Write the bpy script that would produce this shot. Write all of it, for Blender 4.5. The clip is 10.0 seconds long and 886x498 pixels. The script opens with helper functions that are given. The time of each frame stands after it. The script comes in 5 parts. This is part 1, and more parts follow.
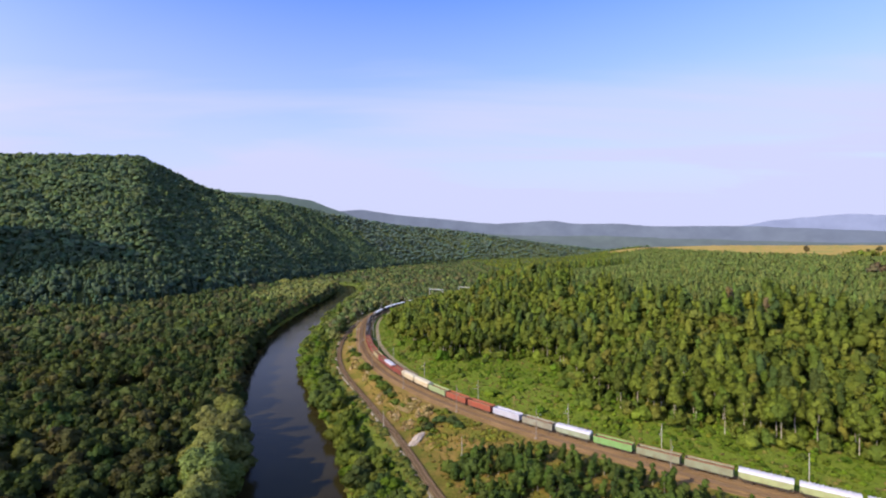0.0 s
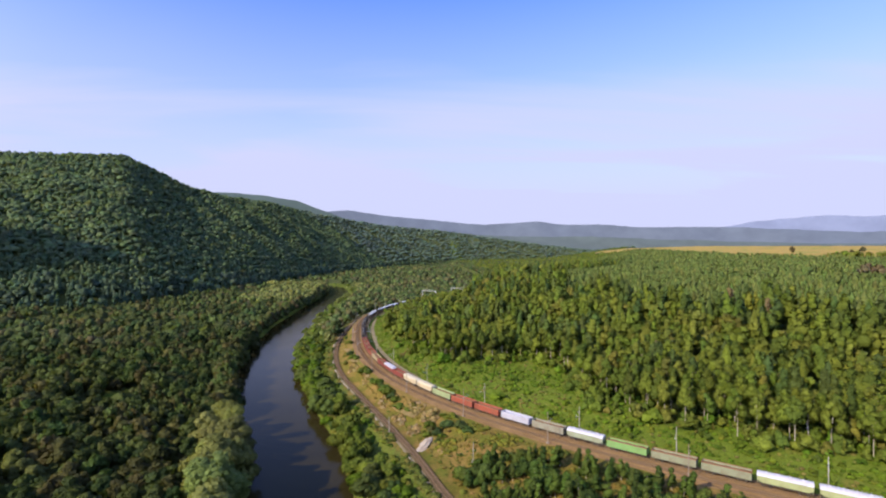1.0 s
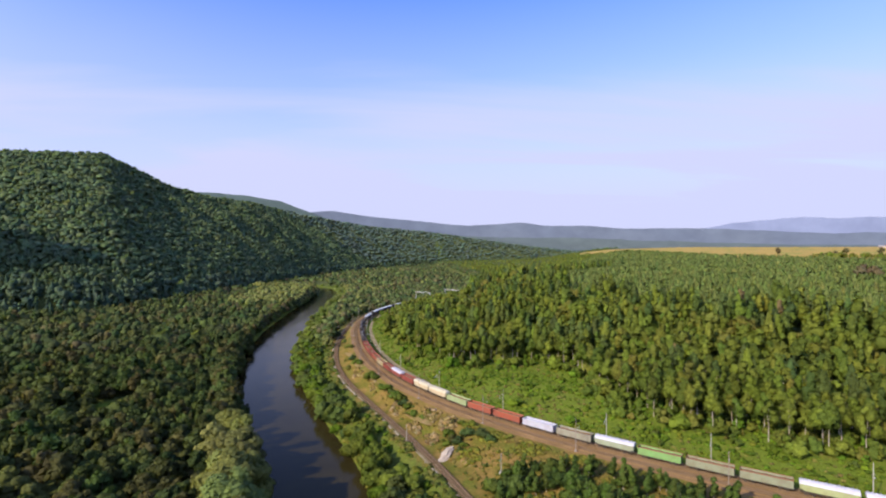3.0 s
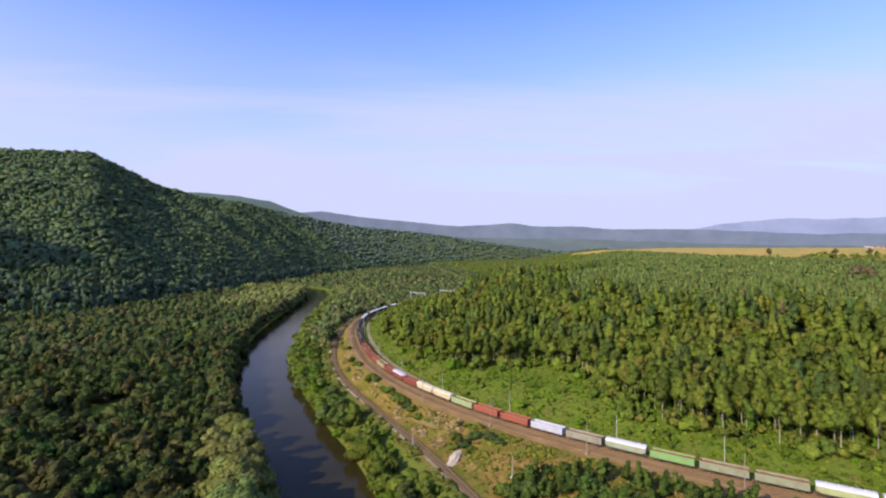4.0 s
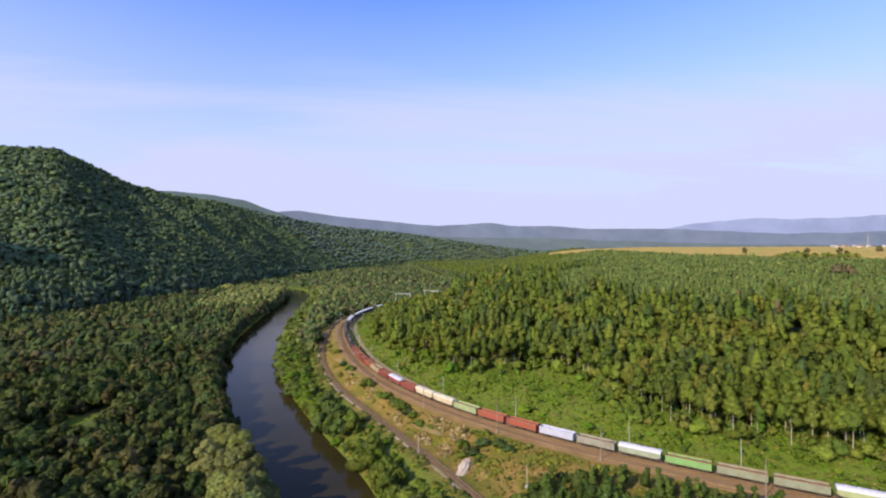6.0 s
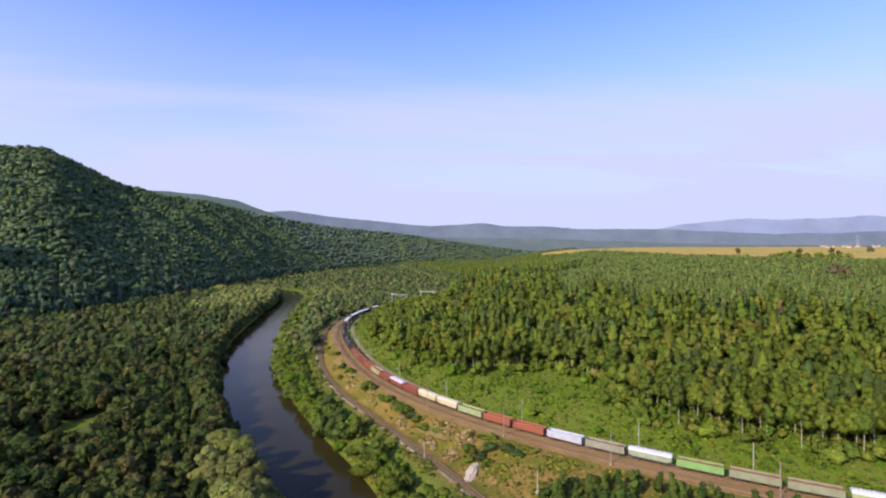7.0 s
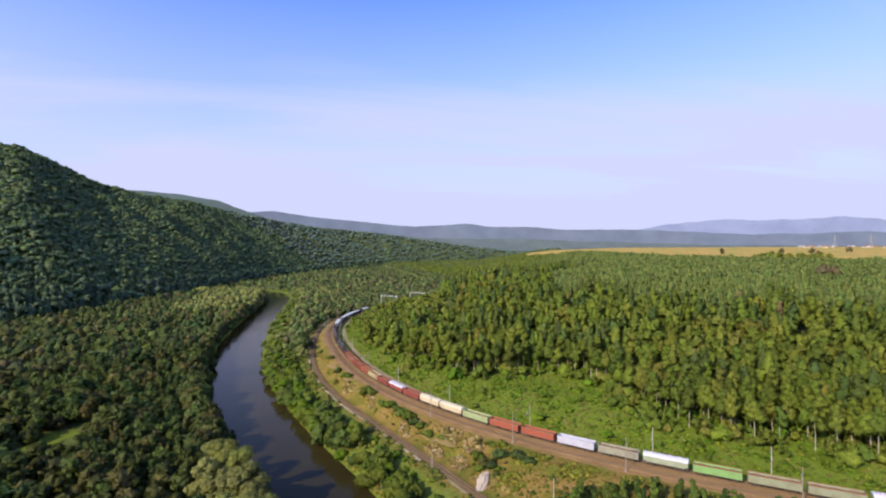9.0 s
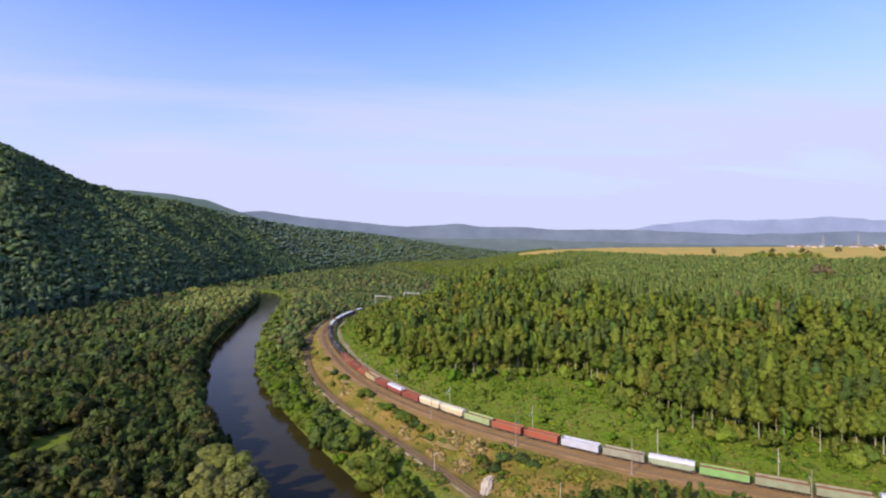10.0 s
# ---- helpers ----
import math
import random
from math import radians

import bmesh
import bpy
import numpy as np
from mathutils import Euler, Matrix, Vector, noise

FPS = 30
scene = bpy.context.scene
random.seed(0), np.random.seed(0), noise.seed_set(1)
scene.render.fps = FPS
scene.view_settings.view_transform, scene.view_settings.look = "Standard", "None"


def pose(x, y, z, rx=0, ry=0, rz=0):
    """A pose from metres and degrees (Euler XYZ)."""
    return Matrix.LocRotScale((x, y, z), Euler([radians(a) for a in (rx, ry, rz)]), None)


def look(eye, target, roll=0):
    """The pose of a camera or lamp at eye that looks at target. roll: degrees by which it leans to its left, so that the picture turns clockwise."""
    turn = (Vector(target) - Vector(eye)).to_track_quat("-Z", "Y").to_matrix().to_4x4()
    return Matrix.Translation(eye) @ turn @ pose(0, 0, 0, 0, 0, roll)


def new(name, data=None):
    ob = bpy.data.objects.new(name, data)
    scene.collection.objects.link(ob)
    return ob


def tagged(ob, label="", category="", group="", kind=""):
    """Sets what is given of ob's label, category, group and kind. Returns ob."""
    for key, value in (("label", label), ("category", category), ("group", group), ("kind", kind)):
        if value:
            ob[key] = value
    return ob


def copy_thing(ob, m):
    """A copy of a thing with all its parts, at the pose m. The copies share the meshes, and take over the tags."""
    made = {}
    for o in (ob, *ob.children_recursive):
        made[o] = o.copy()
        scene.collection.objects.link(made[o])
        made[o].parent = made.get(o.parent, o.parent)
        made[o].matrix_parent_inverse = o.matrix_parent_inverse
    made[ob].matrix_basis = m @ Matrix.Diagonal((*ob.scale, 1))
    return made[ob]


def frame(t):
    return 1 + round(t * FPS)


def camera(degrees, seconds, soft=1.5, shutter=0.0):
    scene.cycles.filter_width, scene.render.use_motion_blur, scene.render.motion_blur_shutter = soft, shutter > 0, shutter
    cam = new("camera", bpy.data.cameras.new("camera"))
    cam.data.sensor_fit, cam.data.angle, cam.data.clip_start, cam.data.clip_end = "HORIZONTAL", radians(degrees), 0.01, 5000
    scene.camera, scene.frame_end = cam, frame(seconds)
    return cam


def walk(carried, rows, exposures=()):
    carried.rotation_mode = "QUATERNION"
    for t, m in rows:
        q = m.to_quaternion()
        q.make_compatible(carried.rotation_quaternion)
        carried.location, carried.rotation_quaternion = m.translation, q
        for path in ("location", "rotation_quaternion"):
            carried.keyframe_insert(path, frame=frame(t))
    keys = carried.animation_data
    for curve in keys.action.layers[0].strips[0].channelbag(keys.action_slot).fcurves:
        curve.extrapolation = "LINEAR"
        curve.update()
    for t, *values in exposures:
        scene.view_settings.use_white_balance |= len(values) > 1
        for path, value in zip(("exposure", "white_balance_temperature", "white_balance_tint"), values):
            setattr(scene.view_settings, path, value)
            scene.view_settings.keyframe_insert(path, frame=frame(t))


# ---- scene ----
cam = camera(83.9, 10.0, soft=2.1)
METRES, EYE, TILT, LEAN, TURN = 68.0, 85.0, 0.0, 0.0, 0.0
ROWS = [
    (0.0, 0.0, 0.0, 0.0, 0.0, -0.14, -0.12),
    (0.5, -0.065, 0.0301, 0.0005, -0.82, -0.09, -0.1),
    (1.0, -0.1251, 0.0597, 0.0019, -1.58, -0.05, -0.1),
    (1.5, -0.182, 0.09, 0.0031, -2.21, -0.0, -0.12),
    (2.0, -0.2363, 0.1191, 0.0049, -2.67, 0.02, -0.14),
    (2.5, -0.2873, 0.1478, 0.0062, -3.1, 0.03, -0.12),
    (4.0, -0.4286, 0.2301, 0.0029, -4.69, 0.14, -0.12),
    (4.5, -0.4703, 0.2582, 0.0042, -5.35, 0.13, -0.1),
    (5.0, -0.5105, 0.2863, 0.0078, -6.08, 0.1, -0.07),
    (5.5, -0.5474, 0.3156, 0.0103, -6.83, 0.08, -0.03),
    (7.0, -0.6534, 0.4, 0.0182, -8.3, 0.11, 0.01),
    (7.5, -0.6838, 0.4274, 0.0206, -8.78, 0.12, 0.03),
    (8.0, -0.7138, 0.4543, 0.0212, -9.27, 0.16, 0.06),
    (8.5, -0.7425, 0.4816, 0.0216, -9.78, 0.17, 0.08),
    (9.0, -0.77, 0.5075, 0.0222, -10.26, 0.17, 0.09),
    (9.5, -0.7945, 0.5337, 0.0226, -10.76, 0.18, 0.12),
    (10.0, -0.8189, 0.5601, 0.0234, -11.26, 0.17, 0.13),
]
walk(cam, [(t, pose(0, 0, EYE, TILT, LEAN, TURN) @ pose(METRES * x, METRES * y, METRES * z, 90 + pitch, roll, yaw)) for t, x, y, z, yaw, pitch, roll in ROWS])

# ---- world, sun ----
SUN_AZ, SUN_EL = radians(232.0), radians(31.0)
world = bpy.data.worlds.new("sky")
scene.world = world
world.use_nodes = True
wn, wl = world.node_tree.nodes, world.node_tree.links
wn.clear()
w_out = wn.new("ShaderNodeOutputWorld")
w_bg = wn.new("ShaderNodeBackground")
w_bg.inputs["Strength"].default_value = 0.085
scene.view_settings.exposure = 0.5
w_sky = wn.new("ShaderNodeTexSky")
w_sky.sky_type, w_sky.sun_disc = "NISHITA", False
w_sky.sun_elevation, w_sky.sun_rotation = SUN_EL, SUN_AZ
w_sky.air_density, w_sky.dust_density, w_sky.ozone_density = 1.0, 0.6, 2.5
w_tint = wn.new("ShaderNodeMix")
w_tint.data_type, w_tint.blend_type = "RGBA", "MULTIPLY"
w_tint.inputs[0].default_value = 1.0
w_tint.inputs[7].default_value = (1.36, 1.63, 2.7, 1.0)
wl.new(w_sky.outputs[0], w_tint.inputs[6])
# thin cirrus: long streaks of noise laid on a flat layer high above
w_tc = wn.new("ShaderNodeTexCoord")
w_sep = wn.new("ShaderNodeSeparateXYZ")
wl.new(w_tc.outputs["Generated"], w_sep.inputs[0])
w_max = wn.new("ShaderNodeMath")
w_max.operation, w_max.inputs[1].default_value = "MAXIMUM", 0.05
wl.new(w_sep.outputs[2], w_max.inputs[0])
w_lift = wn.new("ShaderNodeMath")
w_lift.operation, w_lift.inputs[1].default_value = "ADD", 0.12
wl.new(w_max.outputs[0], w_lift.inputs[0])
w_flat = wn.new("ShaderNodeCombineXYZ")
for i in (0, 1):
    d = wn.new("ShaderNodeMath")
    d.operation = "DIVIDE"
    wl.new(w_sep.outputs[i], d.inputs[0])
    wl.new(w_lift.outputs[0], d.inputs[1])
    wl.new(d.outputs[0], w_flat.inputs[i])
w_map = wn.new("ShaderNodeMapping")
w_map.inputs["Location"].default_value = (3.1, 1.7, 0)
w_map.inputs["Rotation"].default_value = (0, 0, radians(28))
w_map.inputs["Scale"].default_value = (0.35, 1.15, 1.0)
wl.new(w_flat.outputs[0], w_map.inputs[0])
w_noise = wn.new("ShaderNodeTexNoise")
w_noise.inputs["Scale"].default_value, w_noise.inputs["Detail"].default_value = 1.1, 5.0
w_noise.inputs["Distortion"].default_value = 0.5
wl.new(w_map.outputs[0], w_noise.inputs["Vector"])
w_ramp = wn.new("ShaderNodeMapRange")
w_ramp.inputs[1].default_value, w_ramp.inputs[2].default_value = 0.44, 0.64
w_ramp.inputs[3].default_value, w_ramp.inputs[4].default_value = 0.0, 0.34
wl.new(w_noise.outputs[0], w_ramp.inputs[0])
w_low = wn.new("ShaderNodeMapRange")  # the veil thickens towards the horizon
w_low.inputs[1].default_value, w_low.inputs[2].default_value = 0.02, 0.46
w_low.inputs[3].default_value, w_low.inputs[4].default_value = 1.0, 0.0
wl.new(w_sep.outputs[2], w_low.inputs[0])
# one broad sheet of it lies across the valley, another one to the west
w_turn = wn.new("ShaderNodeVectorRotate")
w_turn.rotation_type = "Z_AXIS"
w_turn.inputs["Angle"].default_value = radians(28)
wl.new(w_flat.outputs[0], w_turn.inputs["Vector"])
w_axes = wn.new("ShaderNodeSeparateXYZ")
wl.new(w_turn.outputs[0], w_axes.inputs[0])
w_sum = w_ramp.outputs[0]
for axis, start, end, amount in ((1, 1.9, 2.45, 0.15), (0, -1.4, -2.6, 0.1)):
    w_fray = wn.new("ShaderNodeMath")  # frayed by the streaks
    w_fray.operation, w_fray.inputs[1].default_value = "MULTIPLY_ADD", 0.9
    wl.new(w_noise.outputs[0], w_fray.inputs[0])
    w_off = wn.new("ShaderNodeMath")
    w_off.operation, w_off.inputs[1].default_value = "SUBTRACT", 0.45
    wl.new(w_axes.outputs[axis], w_off.inputs[0])
    wl.new(w_off.outputs[0], w_fray.inputs[2])
    w_sheet = wn.new("ShaderNodeMapRange")
    w_sheet.interpolation_type = "SMOOTHSTEP"
    w_sheet.inputs[1].default_value, w_sheet.inputs[2].default_value = min(start, end), max(start, end)
    w_sheet.inputs[3].default_value, w_sheet.inputs[4].default_value = (0.0, amount) if end > start else (amount, 0.0)
    wl.new(w_fray.outputs[0], w_sheet.inputs[0])
    w_more = wn.new("ShaderNodeMath")
    w_more.operation = "ADD"
    wl.new(w_sum, w_more.inputs[0])
    wl.new(w_sheet.outputs[0], w_more.inputs[1])
    w_sum = w_more.outputs[0]
w_add = wn.new("ShaderNodeMath")
w_add.operation, w_add.use_clamp = "ADD", True
wl.new(w_sum, w_add.inputs[0])
wl.new(w_low.outputs[0], w_add.inputs[1])
w_mix = wn.new("ShaderNodeMix")
w_mix.data_type = "RGBA"
# the veil is brighter round the sun
w_dot = wn.new("ShaderNodeVectorMath")
w_dot.operation = "DOT_PRODUCT"
w_dot.inputs[1].default_value = (math.sin(SUN_AZ) * math.cos(SUN_EL), math.cos(SUN_AZ) * math.cos(SUN_EL), math.sin(SUN_EL))
wl.new(w_tc.outputs["Generated"], w_dot.inputs[0])
w_glow = wn.new("ShaderNodeMapRange")
w_glow.interpolation_type = "SMOOTHSTEP"
w_glow.inputs[1].default_value, w_glow.inputs[2].default_value = 0.1, 1.0
w_glow.inputs[3].default_value, w_glow.inputs[4].default_value = 1.0, 3.0
wl.new(w_dot.outputs["Value"], w_glow.inputs[0])
w_veil = wn.new("ShaderNodeVectorMath")
w_veil.operation = "SCALE"
w_veil.inputs[0].default_value = (5.5, 5.8, 8.35)
wl.new(w_glow.outputs[0], w_veil.inputs[3])
wl.new(w_veil.outputs[0], w_mix.inputs[7])
wl.new(w_add.outputs[0], w_mix.inputs[0])
wl.new(w_tint.outputs[2], w_mix.inputs[6])
wl.new(w_mix.outputs[2], w_bg.inputs["Color"])
wl.new(w_bg.outputs[0], w_out.inputs[0])

sun_dir = Vector((math.sin(SUN_AZ) * math.cos(SUN_EL), math.cos(SUN_AZ) * math.cos(SUN_EL), math.sin(SUN_EL)))
sun = new("sun", bpy.data.lights.new("sun", "SUN"))
sun.data.energy, sun.data.angle, sun.data.color = 4.7, radians(0.55), (1.0, 0.86, 0.6)
sun.matrix_world = look(sun_dir * 900 + Vector((0, 200, 0)), (0, 200, 0))


# ---- materials ----
def nodes_of(name):
    m = bpy.data.materials.new(name)
    m.use_nodes = True
    n = m.node_tree.nodes
    return m, n, m.node_tree.links, n["Principled BSDF"]


def noise_node(n, links, scale, detail=4.0, rough=0.6, coords="Object", distortion=0.0):
    tc = n.new("ShaderNodeTexCoord")
    t = n.new("ShaderNodeTexNoise")
    t.inputs["Scale"].default_value, t.inputs["Detail"].default_value = scale, detail
    t.inputs["Roughness"].default_value, t.inputs["Distortion"].default_value = rough, distortion
    links.new(tc.outputs[coords], t.inputs["Vector"])
    return t


def ramp_node(n, links, source, stops):
    r = n.new("ShaderNodeValToRGB")
    while len(r.color_ramp.elements) < len(stops):
        r.color_ramp.elements.new(0.5)
    for e, (p, c) in zip(r.color_ramp.elements, stops):
        e.position, e.color = p, (*c, 1)
    links.new(source, r.inputs[0])
    return r


def mix_node(n, links, fac, a, b, blend="MIX"):
    m = n.new("ShaderNodeMix")
    m.data_type, m.blend_type = "RGBA", blend
    for i, v in ((0, fac), (6, a), (7, b)):
        if isinstance(v, (int, float)):
            m.inputs[i].default_value = v
        elif isinstance(v, tuple):
            m.inputs[i].default_value = (*v, 1)
        else:
            links.new(v, m.inputs[i])
    return m.outputs[2]


def worn(name, colour, rough=0.6, metal=0.0, dirt=(0.12, 0.08, 0.05), amount=0.5, grain=1.3, bump=0.05):
    """Paint, concrete, wood or steel with stains at two scales."""
    m, n, links, b = nodes_of(name)
    big = noise_node(n, links, grain * 0.5, 5.0, 0.65)
    fine = noise_node(n, links, grain * 6, 4.0, 0.7)
    base = mix_node(n, links, 0.35, colour, fine.outputs["Color"], "OVERLAY")
    f = ramp_node(n, links, big.outputs[0], ((0.42, (0, 0, 0)), (0.72, (amount, amount, amount))))
    links.new(mix_node(n, links, f.outputs[0], base, dirt), b.inputs["Base Color"])
    b.inputs["Roughness"].default_value, b.inputs["Metallic"].default_value = rough, metal
    b.inputs["Specular IOR Level"].default_value = 0.12 if rough > 0.8 else 0.35
    bp = n.new("ShaderNodeBump")
    bp.inputs["Strength"].default_value, bp.inputs["Distance"].default_value = 0.4, bump
    links.new(fine.outputs[0], bp.inputs["Height"])
    links.new(bp.outputs[0], b.inputs["Normal"])
    return m


def leaf_material(name, mass):
    """Foliage: its colour by tree, varied leaf by leaf, with light shining through."""
    m, n, links, b = nodes_of(name)
    if mass:
        src = n.new("ShaderNodeAttribute")
        src.attribute_name = "leaf"
        col = src.outputs["Color"]
    else:
        src = n.new("ShaderNodeObjectInfo")
        col = src.outputs["Color"]
    geo = n.new("ShaderNodeNewGeometry")
    vary = ramp_node(n, links, geo.outputs["Random Per Island"], ((0.0, (0.8, 0.82, 0.8)), (0.6, (1.0, 1.0, 1.0)), (1.0, (1.2, 1.17, 1.05))))
    spray = n.new("ShaderNodeTexNoise")
    spray.inputs["Scale"].default_value, spray.inputs["Detail"].default_value, spray.inputs["Roughness"].default_value = 1.25, 5.0, 0.75
    links.new(geo.outputs["Position"], spray.inputs["Vector"])
    mottle = ramp_node(n, links, spray.outputs[0], ((0.3, (0.66, 0.68, 0.66)), (0.5, (1.0, 1.0, 1.0)), (0.7, (1.36, 1.35, 1.2))))
    c = mix_node(n, links, 1.0, col, vary.outputs[0], "MULTIPLY")
    c = mix_node(n, links, 1.0, c, mottle.outputs[0], "MULTIPLY")
    links.new(c, b.inputs["Base Color"])
    out = n.new("ShaderNodeAttribute")
    out.attribute_name = "outward"
    world_n = n.new("ShaderNodeVectorTransform")
    world_n.vector_type, world_n.convert_from, world_n.convert_to = "NORMAL", "OBJECT", "WORLD"
    links.new(out.outputs["Vector"], world_n.inputs[0])
    blend = n.new("ShaderNodeMix")
    blend.data_type = "VECTOR"
    blend.inputs[0].default_value = 0.74
    links.new(geo.outputs["Normal"], blend.inputs[4])
    links.new(world_n.outputs[0], blend.inputs[5])
    unit = n.new("ShaderNodeVectorMath")
    unit.operation = "NORMALIZE"
    links.new(blend.outputs[1], unit.inputs[0])
    relief = n.new("ShaderNodeBump")
    relief.inputs["Strength"].default_value, relief.inputs["Distance"].default_value = 0.7, 0.7
    links.new(spray.outputs[0], relief.inputs["Height"])
    links.new(unit.outputs[0], relief.inputs["Normal"])
    links.new(relief.outputs[0], b.inputs["Normal"])
    b.inputs["Roughness"].default_value = 0.75
    b.inputs["Specular IOR Level"].default_value = 0.12
    tr = n.new("ShaderNodeBsdfTranslucent")
    links.new(mix_node(n, links, 1.0, c, (1.2, 1.25, 0.5), "MULTIPLY"), tr.inputs["Color"])
    mx = n.new("ShaderNodeMixShader")
    mx.inputs[0].default_value = 0.27
    links.new(b.outputs[0], mx.inputs[1])
    links.new(tr.outputs[0], mx.inputs[2])
    links.new(mx.outputs[0], n["Material Output"].inputs["Surface"])
    return m


leaf_single, leaf_mass = leaf_material("leaves", False), leaf_material("woodland_leaves", True)
bark = worn("bark", (0.16, 0.12, 0.085), 0.9, amount=0.6, grain=2.0)
pale_bark = worn("pale_bark", (0.34, 0.3, 0.23), 0.85, dirt=(0.12, 0.1, 0.08), amount=0.7, grain=2.0)


def ground_material():
    m, n, links, b = nodes_of("ground_cover")
    at = n.new("ShaderNodeAttribute")
    at.attribute_name = "cover"
    sp = n.new("ShaderNodeSeparateColor")
    links.new(at.outputs["Color"], sp.inputs[0])
    fine = noise_node(n, links, 0.9, 6.0, 0.7)
    mid = noise_node(n, links, 0.09, 5.0, 0.65)
    floor_c = ramp_node(n, links, fine.outputs[0], ((0.3, (0.062, 0.08, 0.022)), (0.7, (0.1, 0.115, 0.034))))
    dry = ramp_node(n, links, mid.outputs[0], ((0.3, (0.16, 0.12, 0.026)), (0.42, (0.115, 0.11, 0.018)), (0.52, (0.18, 0.13, 0.03)), (0.64, (0.24, 0.15, 0.05)), (0.74, (0.1, 0.1, 0.016))))
    lush = ramp_node(n, links, mid.outputs[0], ((0.3, (0.08, 0.12, 0.014)), (0.45, (0.11, 0.15, 0.016)), (0.58, (0.115, 0.148, 0.018)), (0.72, (0.15, 0.135, 0.03))))
    gold = ramp_node(n, links, noise_node(n, links, 0.012, 5.0, 0.6).outputs[0], ((0.35, (0.26, 0.24, 0.055)), (0.46, (0.4, 0.27, 0.075)), (0.56, (0.34, 0.25, 0.07)), (0.65, (0.2, 0.24, 0.05))))
    shade = ramp_node(n, links, fine.outputs[0], ((0.25, (0.6, 0.6, 0.6)), (0.75, (1.3, 1.3, 1.3))))
    c = mix_node(n, links, sp.outputs[0], floor_c.outputs[0], dry.outputs[0])
    c = mix_node(n, links, sp.outputs[1], c, lush.outputs[0])
    c = mix_node(n, links, sp.outputs[2], c, gold.outputs[0])
    links.new(mix_node(n, links, 1.0, c, shade.outputs[0], "MULTIPLY"), b.inputs["Base Color"])
    b.inputs["Roughness"].default_value = 0.95
    b.inputs["Specular IOR Level"].default_value = 0.08
    bp = n.new("ShaderNodeBump")
    bp.inputs["Strength"].default_value, bp.inputs["Distance"].default_value = 0.8, 0.6
    links.new(fine.outputs[0], bp.inputs["Height"])
    links.new(bp.outputs[0], b.inputs["Normal"])
    return m


def water_material():
    m, n, links, b = nodes_of("river_water")
    silt = noise_node(n, links, 0.02, 3.0, 0.5)
    c = ramp_node(n, links, silt.outputs[0], ((0.3, (0.02, 0.0165, 0.006)), (0.7, (0.036, 0.029, 0.01))))
    links.new(c.outputs[0], b.inputs["Base Color"])
    b.inputs["Roughness"].default_value, b.inputs["IOR"].default_value = 0.04, 1.33
    b.inputs["Specular IOR Level"].default_value = 0.075
    w = noise_node(n, links, 0.5, 4.0, 0.6, distortion=1.0)
    bp = n.new("ShaderNodeBump")
    bp.inputs["Strength"].default_value, bp.inputs["Distance"].default_value = 0.13, 0.4
    links.new(w.outputs[0], bp.inputs["Height"])
    links.new(bp.outputs[0], b.inputs["Normal"])
    return m


def ballast_material(name, a, c):
    m, n, links, b = nodes_of(name)
    fine = noise_node(n, links, 3.5, 4.0, 0.8)
    big = noise_node(n, links, 0.12, 5.0, 0.6)
    g = ramp_node(n, links, big.outputs[0], ((0.35, a), (0.65, c)))
    s = ramp_node(n, links, fine.outputs[0], ((0.3, (0.55, 0.55, 0.55)), (0.7, (1.35, 1.35, 1.35))))
    links.new(mix_node(n, links, 1.0, g.outputs[0], s.outputs[0], "MULTIPLY"), b.inputs["Base Color"])
    b.inputs["Roughness"].default_value = 0.95
    b.inputs["Specular IOR Level"].default_value = 0.08
    bp = n.new("ShaderNodeBump")
    bp.inputs["Distance"].default_value = 0.15
    links.new(fine.outputs[0], bp.inputs["Height"])
    links.new(bp.outputs[0], b.inputs["Normal"])
    return m


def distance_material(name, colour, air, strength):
    """Far wooded hills: the haze of the air in between is put in as a bluish glow."""
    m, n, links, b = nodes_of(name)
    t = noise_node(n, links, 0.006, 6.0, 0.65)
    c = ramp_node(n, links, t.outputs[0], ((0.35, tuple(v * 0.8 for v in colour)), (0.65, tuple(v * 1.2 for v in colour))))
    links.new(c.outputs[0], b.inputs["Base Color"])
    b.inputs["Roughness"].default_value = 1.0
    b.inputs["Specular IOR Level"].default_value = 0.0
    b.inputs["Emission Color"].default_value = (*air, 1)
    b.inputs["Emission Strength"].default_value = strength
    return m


mat_ground, mat_water = ground_material(), water_material()
mat_ballast = ballast_material("brown_ballast", (0.185, 0.112, 0.05), (0.25, 0.155, 0.072))
mat_grey_ballast = ballast_material("pale_ballast", (0.17, 0.14, 0.075), (0.3, 0.245, 0.155))
mat_bed = ballast_material("track_bed", (0.16, 0.1, 0.048), (0.21, 0.132, 0.066))
mat_low_bed = ballast_material("old_track_bed", (0.085, 0.065, 0.036), (0.135, 0.1, 0.055))
mat_sleeper = worn("sleeper_concrete", (0.17, 0.112, 0.06), 0.9)
mat_rail = worn("rail_steel", (0.175, 0.112, 0.066), 0.8, 0.0, amount=0.4)
mat_concrete = worn("pole_concrete", (0.34, 0.31, 0.27), 0.85, dirt=(0.2, 0.18, 0.15), amount=0.5)
mat_rusty_post = worn("rusty_post", (0.24, 0.2, 0.165), 0.85, amount=0.5)
mat_galv = worn("galvanised_steel", (0.45, 0.46, 0.48), 0.6, 0.1, amount=0.3)
mat_rock = worn("pale_rock", (0.42, 0.35, 0.28), 0.95, dirt=(0.3, 0.22, 0.15), amount=0.6, grain=0.6, bump=0.3)
